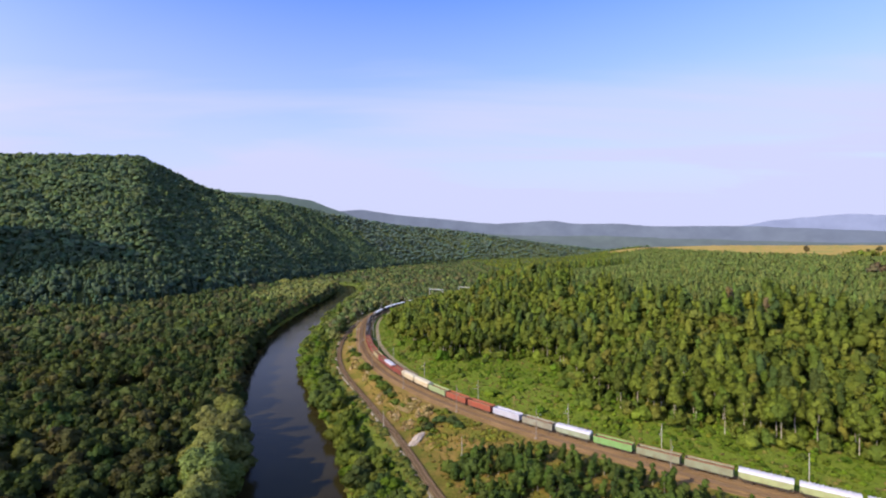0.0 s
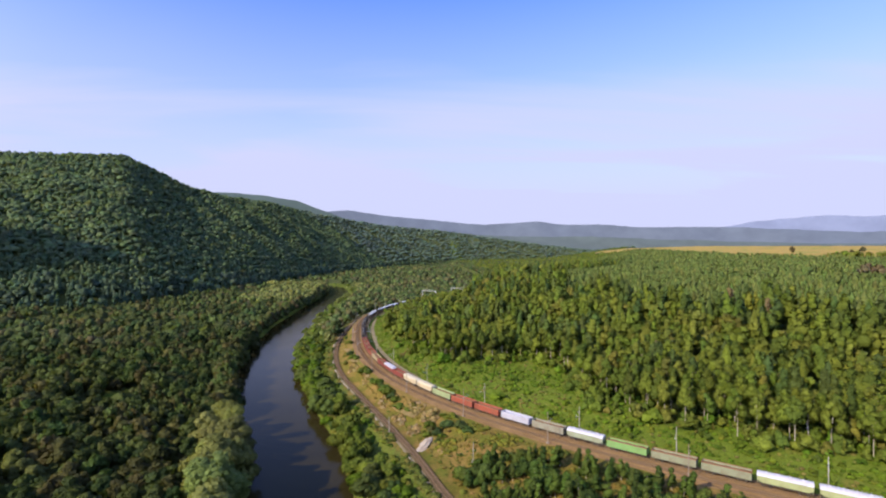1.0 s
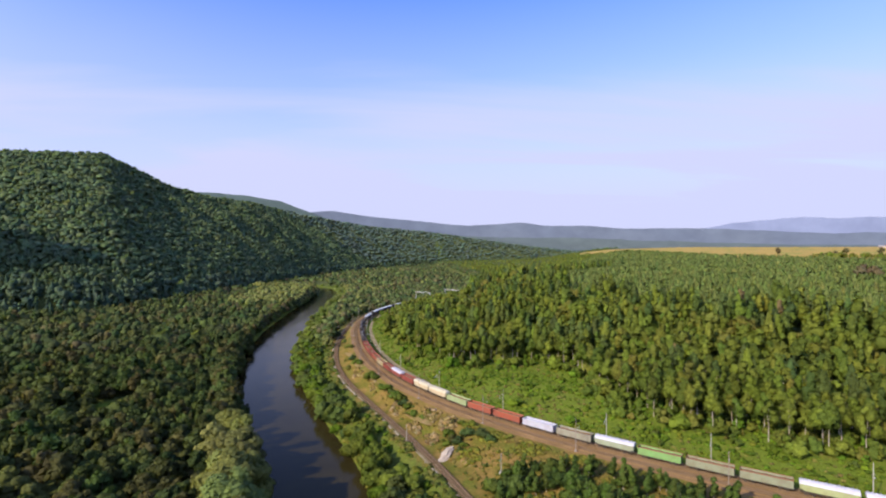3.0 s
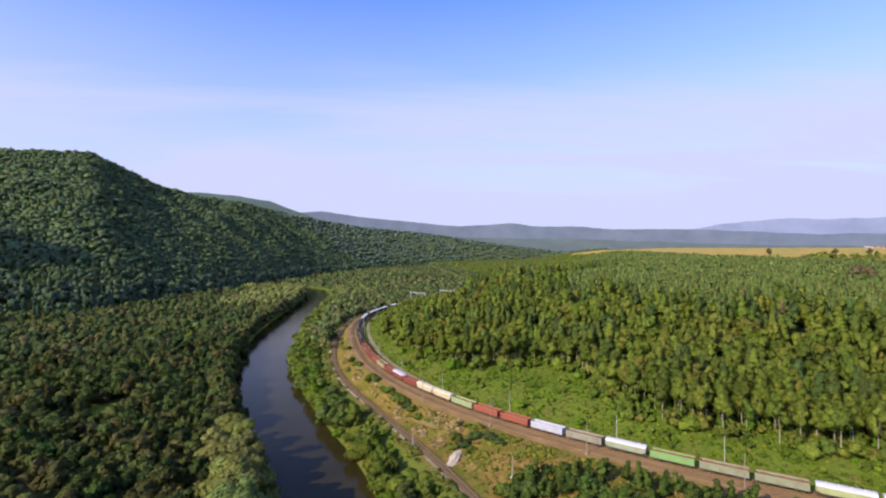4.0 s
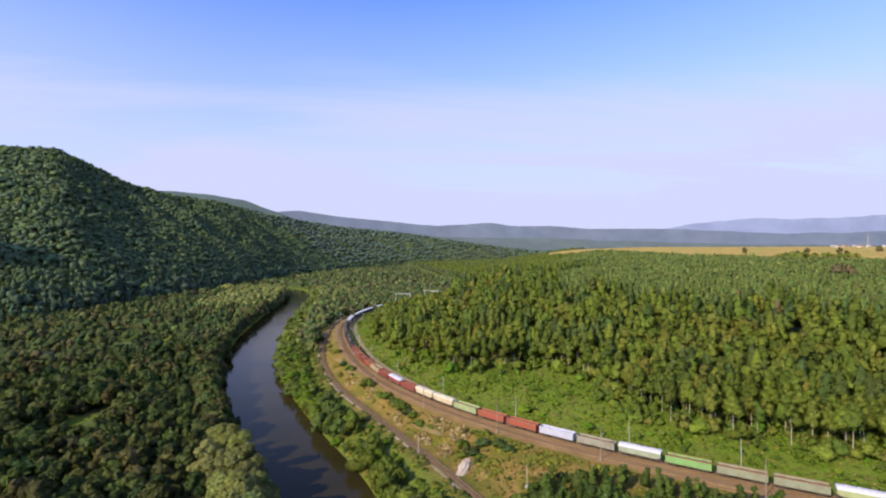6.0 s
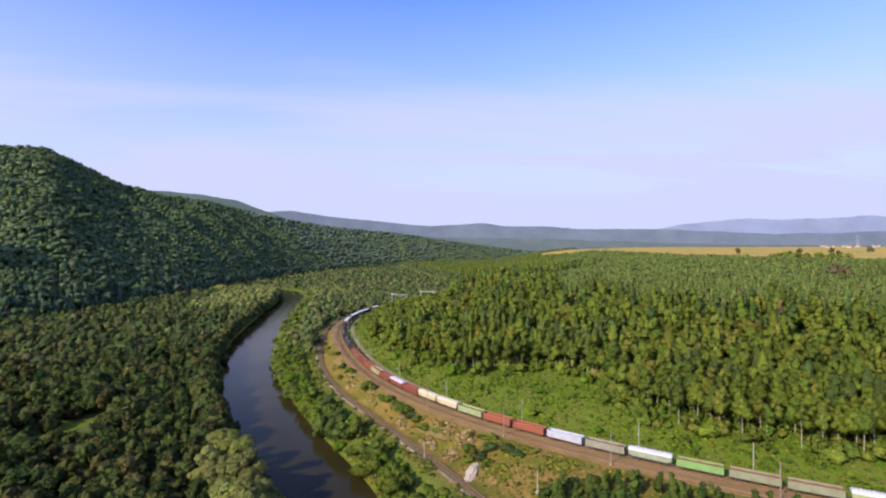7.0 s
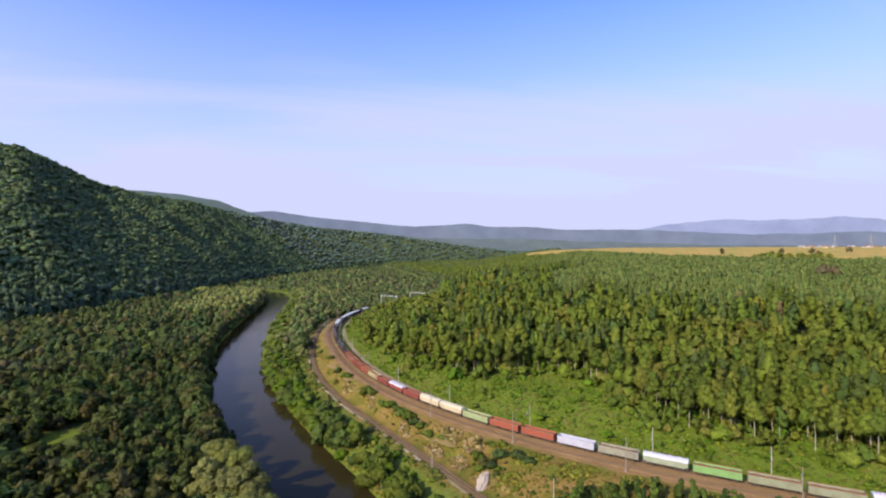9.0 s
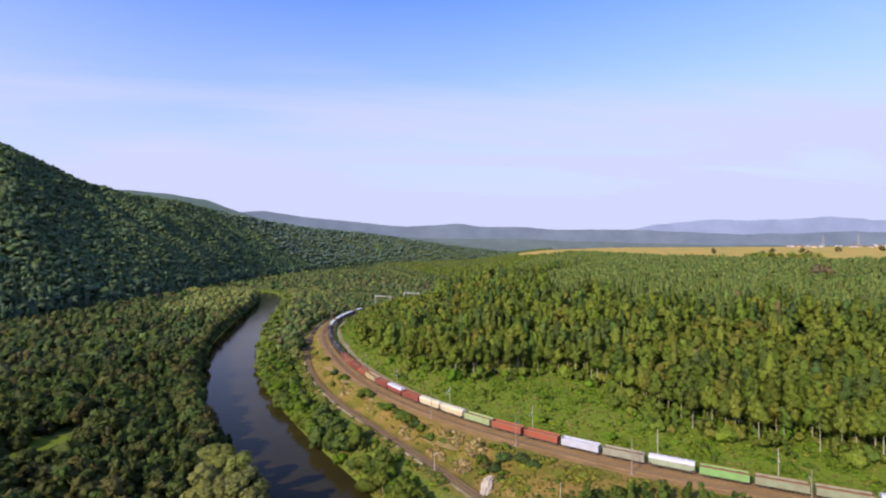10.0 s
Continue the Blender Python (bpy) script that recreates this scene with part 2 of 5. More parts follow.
mat_rubble = worn("pale_rubble", (0.36, 0.32, 0.26), 0.95, dirt=(0.2, 0.16, 0.1), amount=0.6, grain=0.6, bump=0.1)
mat_soil = worn("bare_soil", (0.28, 0.185, 0.075), 0.95, dirt=(0.14, 0.14, 0.035), amount=1.0, grain=0.3, bump=0.3)
mat_black = worn("black_steel", (0.022, 0.02, 0.02), 0.6, amount=0.4)
mat_dark = worn("dark_running_gear", (0.04, 0.033, 0.028), 0.7, amount=0.6)

# ---- plan: lines of the valley, in metres ----
MAIN = [(420, -60), (300, 14), (200, 75), (140, 111), (87, 149.5), (64, 167.5), (42, 186), (21, 206.5), (1, 230), (-16, 256), (-31, 284), (-45, 322),
        (-55, 362), (-63, 410), (-69, 460), (-69, 510), (-63, 552), (-52, 590), (-36, 630), (-16, 663), (14, 692), (58, 728), (105, 790), (145, 880), (165, 1000), (160, 1300), (140, 2300), (100, 3600)]
LOW = [(120, -160), (70, -20), (35, 70), (14, 118), (-2, 152), (-11.8, 182), (-23.2, 211), (-34.2, 237), (-47.2, 268), (-60, 299), (-71, 336), (-79, 378), (-84, 426), (-86, 487),
       (-85, 540), (-78, 596), (-62, 640), (-40, 678), (-10, 712), (38, 752), (82, 812), (120, 892), (138, 1000), (132, 1300)]
RIVER = [(150, -900), (60, -350), (15, -60), (-18, 70), (-40, 130), (-55, 175), (-64.5, 210), (-82.5, 248), (-102.5, 296), (-121, 350), (-140, 425), (-155, 515), (-166, 642),
         (-177, 865), (-190, 1000), (-225, 1110), (-330, 1210), (-560, 1320), (-1000, 1500)]
RIVER_HALF, MAIN_Z, LOW_Z = 18.5, 14.6, 8.6


def smooth_line(points, step=3.0):
    p = np.array(points, float)
    for _ in range(3):
        q = np.empty((2 * len(p), 2))
        q[0], q[-1] = p[0], p[-1]
        q[1:-1:2] = 0.75 * p[:-1] + 0.25 * p[1:]
        q[2:-1:2] = 0.25 * p[:-1] + 0.75 * p[1:]
        p = q
    s = np.concatenate([[0], np.cumsum(np.hypot(*np.diff(p, axis=0).T))])
    t = np.arange(0, s[-1], step)
    return np.stack([np.interp(t, s, p[:, 0]), np.interp(t, s, p[:, 1])], 1)


def beside(line, off):
    """A line off metres to the right of another."""
    d = np.gradient(line, axis=0)
    d /= np.linalg.norm(d, axis=1)[:, None]
    return line + off * np.stack([d[:, 1], -d[:, 0]], 1)


def side_distance(line, x, y):
    """Distance from a line, positive to its right."""
    x, y = np.asarray(x, float).ravel(), np.asarray(y, float).ravel()
    best, sign = np.full(x.shape, 1e18), np.ones(x.shape)
    for (ax, ay), (bx, by) in zip(line[:-1], line[1:]):
        dx, dy = bx - ax, by - ay
        t = np.clip(((x - ax) * dx + (y - ay) * dy) / (dx * dx + dy * dy), 0, 1)
        ex, ey = x - ax - t * dx, y - ay - t * dy
        d2 = ex * ex + ey * ey
        nearer = d2 < best
        best = np.where(nearer, d2, best)
        sign = np.where(nearer, np.where(dx * ey - dy * ex < 0, 1.0, -1.0), sign)
    return np.sqrt(best) * sign


main_fine, low_fine, river_fine = smooth_line(MAIN, 2.0), smooth_line(LOW, 2.0), smooth_line(RIVER, 4.0)
main_plan, low_plan, river_plan = smooth_line(MAIN, 14.0), smooth_line(LOW, 14.0), smooth_line(RIVER, 16.0)


def waves(x, y, size, seed):
    """Cheap smooth noise from a few crossing waves, about -1 to 1."""
    r = np.random.RandomState(seed)
    out = np.zeros(np.shape(x))
    for k in range(7):
        a, f, p = r.uniform(0, 6.28), r.uniform(0.6, 2.2) * 6.28 / size, r.uniform(0, 6.28)
        out = out + np.sin((x * np.cos(a) + y * np.sin(a)) * f + p + 1.3 * np.sin((y * np.cos(a) - x * np.sin(a)) * f * 0.6 + p * 2))
    return out / 4.5


def ease(t):
    t = np.clip(t, 0, 1)
    return t * t * (3 - 2 * t)


# the wooded ridge: tangent of the bearing, depth of its foot, depth and height of its crest
RIDGE = np.array([(-1.6, 450, 800, 333), (-1.2, 520, 930, 321), (-0.9, 592, 1075, 291), (-0.75, 635, 1130, 298), (-0.66, 665, 1225, 314), (-0.61, 688, 1288, 327), (-0.55, 745, 1385, 299), (-0.47, 845, 1440, 255.5), (-0.4, 945, 1590, 248.9),
                  (-0.33, 1095, 1810, 254.4), (-0.23, 1400, 2200, 240.5), (-0.1, 2000, 2850, 221), (0.02, 2600, 3300, 207.8), (0.13, 3000, 3400, 159), (0.22, 3250, 3500, 116), (0.3, 3350, 3560, 84), (0.4, 3400, 3600, 60), (0.55, 3500, 3650, 50)])

# rounded along its length: the same table, finer and smoothed
ridge_t = np.arange(-1.6, 0.56, 0.01)
ridge_foot, ridge_crest, ridge_slope = (np.interp(ridge_t, RIDGE[:, 0], c) for c in (RIDGE[:, 1], RIDGE[:, 2], (RIDGE[:, 3] - EYE) / RIDGE[:, 2]))
for width, row in ((17, ridge_foot), (17, ridge_crest), (3, ridge_slope)):
    row[:] = np.convolve(np.pad(row, width // 2, "edge"), np.full(width, 1 / width), "valid")
RIDGE = np.stack([ridge_t, ridge_foot, ridge_crest, EYE + ridge_slope * ridge_crest], 1)


def height(x, y, lines=None):
    x, y = np.asarray(x, float).ravel(), np.asarray(y, float).ravel()
    dm, dl, dr = lines if lines is not None else (side_distance(main_plan, x, y), side_distance(low_plan, x, y), side_distance(river_plan, x, y))
    far, bearing = np.hypot(x, y), x / np.maximum(y, 1.0)
    table = np.interp(far, [0, 200, 300, 400, 600, 700, 850, 950, 1050, 1300, 1800, 2500, 4800], [40, 40, 52, 57, 63, 64.5, 65.5, 68, 75, 84, 92, 97, 110])
    table = table - 9 * ease((0.62 - bearing) / 0.3) * ease((far - 650) / 350) - 7 * ease((0.56 - bearing) / 0.2) * ease((far - 1200) / 400)
    up = (table - MAIN_Z) * np.interp(dm, [0, 6, 12, 30, 75, 130, 200, 300], [0, 0, 0.03, 0.15, 0.3, 0.68, 0.88, 1])
    up = up * (1 - ease((far - 850) / 300) * (1 - ease((bearing - 0.2) / 0.22)))  # the plateau ends towards the valley
    right = MAIN_Z + up + waves(x, y, 90, 3) * np.clip((dm - 15) / 60, 0, 1) * 2.0
    a, b = np.maximum(-dm - 10.0, 0), np.maximum(dl - 3.2, 0)
    between = LOW_Z + (MAIN_Z - LOW_Z) * ease(b / np.maximum(a + b, 0.1)) + waves(x, y, 17, 5) * np.minimum(np.minimum(a, b), 4) * 0.1
    plain = 2.0 + waves(x, y, 140, 7) * 0.8
    left = plain + (LOW_Z - plain) * (1 - ease((-dl - 3.2) / 17))
    z = np.where(dm > -10.0, right, np.where(dl > 0, between, left))
    z = np.where((dm <= -10.0) & (dl > 0) & (dm < -120), left, z)
    carve = ease((RIVER_HALF + 5 - np.abs(dr)) / 9)
    z = z * (1 - carve) - 2.5 * carve
    # the ridge beyond the flood plain
    t = x / np.maximum(y, 1.0)
    t = np.where(y < 50, -3.0, t)
    foot, crest, top = (np.interp(t, RIDGE[:, 0], RIDGE[:, i]) for i in (1, 2, 3))
    s = (y - foot) / (crest - foot)
    rise = np.clip(s, 0, 1) ** 0.92 * (top - 12) + np.clip(s - 1, 0, 3) * 6
    rise = rise + (waves(x * 0.5 + 0.9 * y, y * 0.1, 230, 11) * 12 + waves(x, y, 110, 12) * 6) * np.clip(s * 2, 0, 1) * np.clip((1.05 - s) * 4, 0, 1)
    z = np.where((t < 0.55) & (y > 50) & ((dm < -60) | (y > 1600)), np.maximum(z, np.where(s > 0, 2 + rise, z)), z)
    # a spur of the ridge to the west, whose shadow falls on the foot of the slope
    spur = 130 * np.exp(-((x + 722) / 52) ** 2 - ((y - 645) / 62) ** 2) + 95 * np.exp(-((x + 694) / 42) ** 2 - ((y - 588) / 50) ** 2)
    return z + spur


def link_mesh(name, verts, faces, material, parent=None, smooth=False):
    me = bpy.data.meshes.new(name)
    me.from_pydata([tuple(v) for v in verts], [], [tuple(f) for f in faces])
    me.materials.append(material)
    if smooth:
        me.polygons.foreach_set("use_smooth", [True] * len(me.polygons))
    ob = new(name, me)
    ob.parent = parent
    return ob


def tri_mesh(name, verts, faces, material, smooth=False):
    me = bpy.data.meshes.new(name)
    me.vertices.add(len(verts))
    me.vertices.foreach_set("co", np.asarray(verts, np.float32).ravel())
    me.loops.add(len(faces) * 3)
    me.loops.foreach_set("vertex_index", np.asarray(faces, np.int32).ravel())
    me.polygons.add(len(faces))
    me.polygons.foreach_set("loop_start", np.arange(0, len(faces) * 3, 3, dtype=np.int32))
    me.materials.append(material)
    me.update(calc_edges=True)
    me.polygons.foreach_set("use_smooth", [smooth] * len(faces))
    return me


def part(name, bm, material, parent, label=""):
    me = bpy.data.meshes.new(name)
    bm.to_mesh(me)
    bm.free()
    me.materials.append(material)
    ob = new(name, me)
    ob.parent = parent
    if label:
        tagged(ob, label)
    return ob


def box(bm, x0, x1, y0, y1, z0, z1, taper=0.0):
    v = [bm.verts.new((x + (taper if x == x0 else -taper) * (z == z1), y, z)) for z in (z0, z1) for x, y in ((x0, y0), (x1, y0), (x1, y1), (x0, y1))]
    for f in ((3, 2, 1, 0), (4, 5, 6, 7), (0, 1, 5, 4), (1, 2, 6, 5), (2, 3, 7, 6), (3, 0, 4, 7)):
        bm.faces.new([v[i] for i in f])


def tube(bm, a, b, r0, r1, sides=8, caps=True):
    a, b = Vector(a), Vector(b)
    q = (b - a).to_track_quat("Z", "Y").to_matrix()
    rings = []
    for c, r in ((a, r0), (b, r1)):
        rings.append([bm.verts.new(c + q @ Vector((r * math.cos(6.28319 * i / sides), r * math.sin(6.28319 * i / sides), 0))) for i in range(sides)])
    for i in range(sides):
        j = (i + 1) % sides
        bm.faces.new((rings[0][i], rings[0][j], rings[1][j], rings[1][i]))
    if caps:
        bm.faces.new(rings[0][::-1])
        bm.faces.new(rings[1])


def icosa():
    p = (1 + 5 ** 0.5) / 2
    v = np.array([(-1, p, 0), (1, p, 0), (-1, -p, 0), (1, -p, 0), (0, -1, p), (0, 1, p), (0, -1, -p), (0, 1, -p), (p, 0, -1), (p, 0, 1), (-p, 0, -1), (-p, 0, 1)], float)
    f = np.array([(0, 11, 5), (0, 5, 1), (0, 1, 7), (0, 7, 10), (0, 10, 11), (1, 5, 9), (5, 11, 4), (11, 10, 2), (10, 7, 6), (7, 1, 8),
                  (3, 9, 4), (3, 4, 2), (3, 2, 6), (3, 6, 8), (3, 8, 9), (4, 9, 5), (2, 4, 11), (6, 2, 10), (8, 6, 7), (9, 8, 1)])
    return v / np.linalg.norm(v[0]), f


ICO = icosa()


# ---- ground: one sheet, finer ahead ----
bearings = np.radians(np.concatenate([np.arange(-62, 68, 0.43), np.arange(68, 298, 3.0)]))
radii = np.concatenate([np.arange(4, 60, 4), 60 * (4850 / 60) ** (np.arange(200) / 199)])
gx = (radii[:, None] * np.sin(bearings)[None]).ravel()
gy = (radii[:, None] * np.cos(bearings)[None]).ravel()
g_lines = (side_distance(main_plan, gx, gy), side_distance(low_plan, gx, gy), side_distance(river_plan, gx, gy))
gz = height(gx, gy, g_lines)
nb, nr = len(bearings), len(radii)
gv = np.concatenate([np.stack([gx, gy, gz], 1), [[0, 0, float(height([0], [0])[0])]]])
gi = np.arange(nb * nr).reshape(nr, nb)
gn = np.roll(gi, -1, 1)
gf = np.concatenate([np.stack([gi[:-1], gn[1:], gn[:-1]], -1).reshape(-1, 3), np.stack([gi[:-1], gi[1:], gn[1:]], -1).reshape(-1, 3),
                     np.stack([np.full(nb, nb * nr), gi[0], gn[0]], 1)])
ground_me = tri_mesh("ground", gv, gf[:, ::-1], mat_ground)
dm, dl, dr = g_lines


def in_field(x, y, dm):
    t = x / np.maximum(y, 1)
    far = np.hypot(x, y)
    start = np.interp(t, [0.33, 0.38, 0.44, 0.52, 0.6, 0.9, 1.4], [2300, 1500, 1330, 1150, 1020, 950, 910]) + waves(x, y, 160, 31) * 25
    return (t > 0.335) & (far > start) & (far < 3300) & (dm > 200)


cover = np.zeros((len(gv), 4), np.float32)
cover[:-1, 0] = (dm < -2) & (dl > -5) & (gy < 780)
cover[:-1, 1] = ((dm >= -2) & (dm < 46 + 12 * waves(gx, gy, 60, 21) + 42 * np.exp(-((gx - 44) / 34) ** 2 - ((gy - 257) / 32) ** 2))) * 1.0 + ((dm < -2) & (dl > 3) & (waves(gx, gy, 26, 22) > 0.35)) * 0.45 + ((np.abs(dr) < 45) & (dl < -5)) * 0.7
cover[:-1, 1] = np.maximum(cover[:-1, 1], ((gx + 181) / 12) ** 2 + ((gy - 273) / 20) ** 2 < 1)
cover[:-1, 1] = np.maximum(cover[:-1, 1], (np.abs(gx + 443) < 13) & (gy > 490) & (gy < 640))
cover[:-1, 2] = in_field(gx, gy, dm)
cover[:, 3] = 1
ground_me.attributes.new("cover", "FLOAT_COLOR", "POINT").data.foreach_set("color", cover.ravel())
ground_me.polygons.foreach_set("use_smooth", [True] * len(ground_me.polygons))
ground = tagged(new("ground", ground_me), "valley ground of forest floor, dry grass and golden field", "ground", kind="structure")

water_l, water_r = beside(river_fine, -RIVER_HALF - 4), beside(river_fine, RIVER_HALF + 4)
wv = [(*p, 0.0) for ab in zip(water_l, water_r) for p in ab]
water = tagged(link_mesh("water", wv, [(2 * i, 2 * i + 1, 2 * i + 3, 2 * i + 2) for i in range(len(water_l) - 1)], mat_water), "calm brown river reflecting the blue sky between wooded banks", "river", kind="structure")


# ---- far hills ----
def far_ridge(name, label, profile, reach_m, thick, material, seed):
    """A long hill at one distance: profile of (bearing tangent, slope of the sight line to its crest)."""
    t = np.arange(profile[0][0], profile[-1][0], 0.008)
    slope = np.interp(t, [p[0] for p in profile], [p[1] for p in profile])
    slant = np.sqrt(1 + t * t)
    crest = EYE + slope * reach_m / slant + waves(t * 900, t * 0, 120, seed) * 4 + waves(t * 900, t * 0, 40, seed + 1) * 2
    cols = np.linspace(0, 1, 9)
    v = []
    for c in cols:
        d = (reach_m - thick * (1 - c) * (1 + 0.25 * np.sin(t * 23 + seed + c * 2))) / slant
        zz = 10 + (crest - 10) * c ** 0.8 + waves(t * 900, c * 200 + t * 0, 150, seed + 2) * 8 * (1 - c) * c * 4
        v.append(np.stack([t * d, d, zz], 1))
    v.append(v[-1].copy())
    back = v[-1].copy()
    back[:, :2] *= 1.01
    back[:, 2] = 0
    v.append(back)
    v = np.concatenate(v)
    k = len(t)
    f = [(i * k + j, i * k + j + 1, (i + 1) * k + j + 1, (i + 1) * k + j) for i in range(len(cols) + 1) if i != len(cols) - 1 for j in range(k - 1)]
    return tagged(link_mesh(name, v, f, material, smooth=True), label, "hills", kind="structure")


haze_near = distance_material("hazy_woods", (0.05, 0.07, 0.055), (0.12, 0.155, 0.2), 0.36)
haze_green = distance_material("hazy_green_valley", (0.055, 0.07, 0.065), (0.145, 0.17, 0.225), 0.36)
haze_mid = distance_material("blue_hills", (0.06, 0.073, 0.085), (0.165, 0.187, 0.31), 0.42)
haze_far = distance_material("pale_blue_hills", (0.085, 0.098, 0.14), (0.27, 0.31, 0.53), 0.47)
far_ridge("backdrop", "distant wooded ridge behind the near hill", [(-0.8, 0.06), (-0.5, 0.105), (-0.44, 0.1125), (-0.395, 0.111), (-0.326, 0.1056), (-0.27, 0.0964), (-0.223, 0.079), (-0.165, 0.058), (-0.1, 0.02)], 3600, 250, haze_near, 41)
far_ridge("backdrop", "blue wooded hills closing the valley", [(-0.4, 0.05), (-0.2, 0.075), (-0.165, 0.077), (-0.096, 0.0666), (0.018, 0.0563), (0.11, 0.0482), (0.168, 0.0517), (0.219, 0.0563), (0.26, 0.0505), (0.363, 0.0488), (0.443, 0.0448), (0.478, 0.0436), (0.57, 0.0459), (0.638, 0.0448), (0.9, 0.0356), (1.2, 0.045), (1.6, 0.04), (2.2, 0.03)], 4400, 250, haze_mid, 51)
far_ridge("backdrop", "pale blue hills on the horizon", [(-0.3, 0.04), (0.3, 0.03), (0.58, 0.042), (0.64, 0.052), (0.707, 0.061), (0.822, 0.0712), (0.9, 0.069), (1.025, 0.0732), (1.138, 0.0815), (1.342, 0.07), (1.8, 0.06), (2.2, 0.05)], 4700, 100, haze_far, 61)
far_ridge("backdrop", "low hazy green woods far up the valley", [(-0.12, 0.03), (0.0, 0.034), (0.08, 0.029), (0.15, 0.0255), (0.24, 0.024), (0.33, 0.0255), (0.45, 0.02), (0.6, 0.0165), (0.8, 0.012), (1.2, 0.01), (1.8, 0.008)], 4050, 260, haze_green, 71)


# ---- railway ----
def sweep(name, line, section, z, material, parent=None):
    """A band along a line; section: (offset to the right, height)."""
    rows = [beside(line, o) for o, _ in section]
    v = np.concatenate([np.column_stack([r, np.full(len(r), z + h)]) for r, (_, h) in zip(rows, section)])
    k = len(line)
    f = [(i * k + j, i * k + j + 1, (i + 1) * k + j + 1, (i + 1) * k + j) for i in range(len(section) - 1) for j in range(k - 1)]
    return link_mesh(name, v, [q[::-1] for q in f], material, parent)


def reach(line, y0, y1, x_max=330):
    return line[(line[:, 1] > y0) & (line[:, 1] < y1) & (line[:, 0] < x_max)]


def railway_track(label, line, z, bed, half=3.1):
    """Ballast bed, sleepers and two rails; z is the ground."""
    top = tagged(sweep("railway_track", line, [(-half, -0.5), (-1.5, 0.38), (1.5, 0.38), (half, -0.5)], z, bed), label, "railway", "tracks", "structure")
    for side in (-0.78, 0.78):
        o = [(side - 0.07, 0.46), (side - 0.04, 0.62), (side + 0.04, 0.62), (side + 0.07, 0.46)]
        sweep("rail", line, o, z, mat_rail, top)
    near = line[np.hypot(line[:, 0], line[:, 1]) < 520]
    s = np.concatenate([[0], np.cumsum(np.hypot(*np.diff(near, axis=0).T))])
    at = np.arange(0, s[-1], 0.6)
    px, py = np.interp(at, s, near[:, 0]), np.interp(at, s, near[:, 1])
    d = np.gradient(np.stack([px, py], 1), axis=0)
    d /= np.linalg.norm(d, axis=1)[:, None]
    nrm = np.stack([d[:, 1], -d[:, 0]], 1)
    c = np.stack([px, py], 1)
    v, f = [], []
    for i in range(len(at)):
        b = len(v)
        for h in (0.3, 0.47):
            for sa, sb in ((-1.35, -0.13), (1.35, -0.13), (1.35, 0.13), (-1.35, 0.13)):
                q = c[i] + nrm[i] * sa + d[i] * sb
                v.append((q[0], q[1], z + h))
        f += [(b + 4, b + 5, b + 6, b + 7), (b, b + 1, b + 5, b + 4), (b + 1, b + 2, b + 6, b + 5), (b + 2, b + 3, b + 7, b + 6), (b + 3, b, b + 4, b + 7)]
    tagged(link_mesh("sleepers", v, f, mat_sleeper, top), kind="stuff")
    return top


main_seen = reach(main_fine, -20, 775)
low_seen = reach(low_fine, -60, 800)
tagged(sweep("embankment", main_seen, [(-11.5, -2.5), (-9.0, 0.12), (3.6, 0.12), (6.0, -2.5)], MAIN_Z, mat_ballast), "broad brown gravel embankment of the double railway line", "embankment", kind="structure")
tagged(sweep("embankment", low_seen, [(-4.2, -2.6), (-2.7, 0.05), (1.7, 0.05), (2.8, -2.5)], LOW_Z, mat_grey_ballast), "pale gravel embankment of the single line by the river", "embankment", kind="structure")
tagged(sweep("service_road", reach(beside(main_fine, 8.3), 270, 700), [(-1.7, -1.0), (-1.3, 0.75), (1.3, 0.75), (1.7, -1.0)], MAIN_Z, mat_grey_ballast), "pale gravel service road inside the railway bend", "road", kind="structure")
railway_track("brown ballasted railway track under the freight train", main_seen, MAIN_Z, mat_bed)
railway_track("empty railway track on rusty brown ballast", beside(main_seen, -5.2), MAIN_Z, mat_ballast)
railway_track("single dark railway track along the river bank", low_seen, LOW_Z, mat_low_bed, 2.1)


# ---- freight train ----
def bogie(x, parent):
    bm = bmesh.new()
    for y in (-0.95, 0.95):
        box(bm, x - 1.35, x + 1.35, y - 0.12, y + 0.12, 0.45, 0.8, 0.25)
    box(bm, x - 0.25, x + 0.25, -1.0, 1.0, 0.4, 0.9)
    b = part("bogie", bm, mat_dark, parent)
    for wx in (-0.92, 0.92):
        bm = bmesh.new()
        for y in (-0.86, 0.72):
            tube(bm, (x + wx, y, 0.48), (x + wx, y + 0.14, 0.48), 0.475, 0.475, 12)
        tube(bm, (x + wx, -0.8, 0.48), (x + wx, 0.8, 0.48), 0.09, 0.09, 6, False)
        part("wheelset", bm, mat_dark, b)


def underframe(parent, length):
    bm = bmesh.new()
    box(bm, -length / 2, length / 2, -0.3, 0.3, 0.8, 1.15)
    for y in (-1.45, 1.33):
        box(bm, -length / 2, length / 2, y, y + 0.12, 0.95, 1.2)
    box(bm, -0.9, 0.5, 0.5, 1.1, 0.55, 0.95)
    part("underframe", bm, mat_dark, parent)
    for s in (-1, 1):
        bogie(s * (length / 2 - 2.4), parent)
        bm = bmesh.new()
        box(bm, min(s * length / 2, s * 7.15), max(s * length / 2, s * 7.15), -0.16, 0.16, 0.9, 1.2)
        part("coupler", bm, mat_dark, parent)


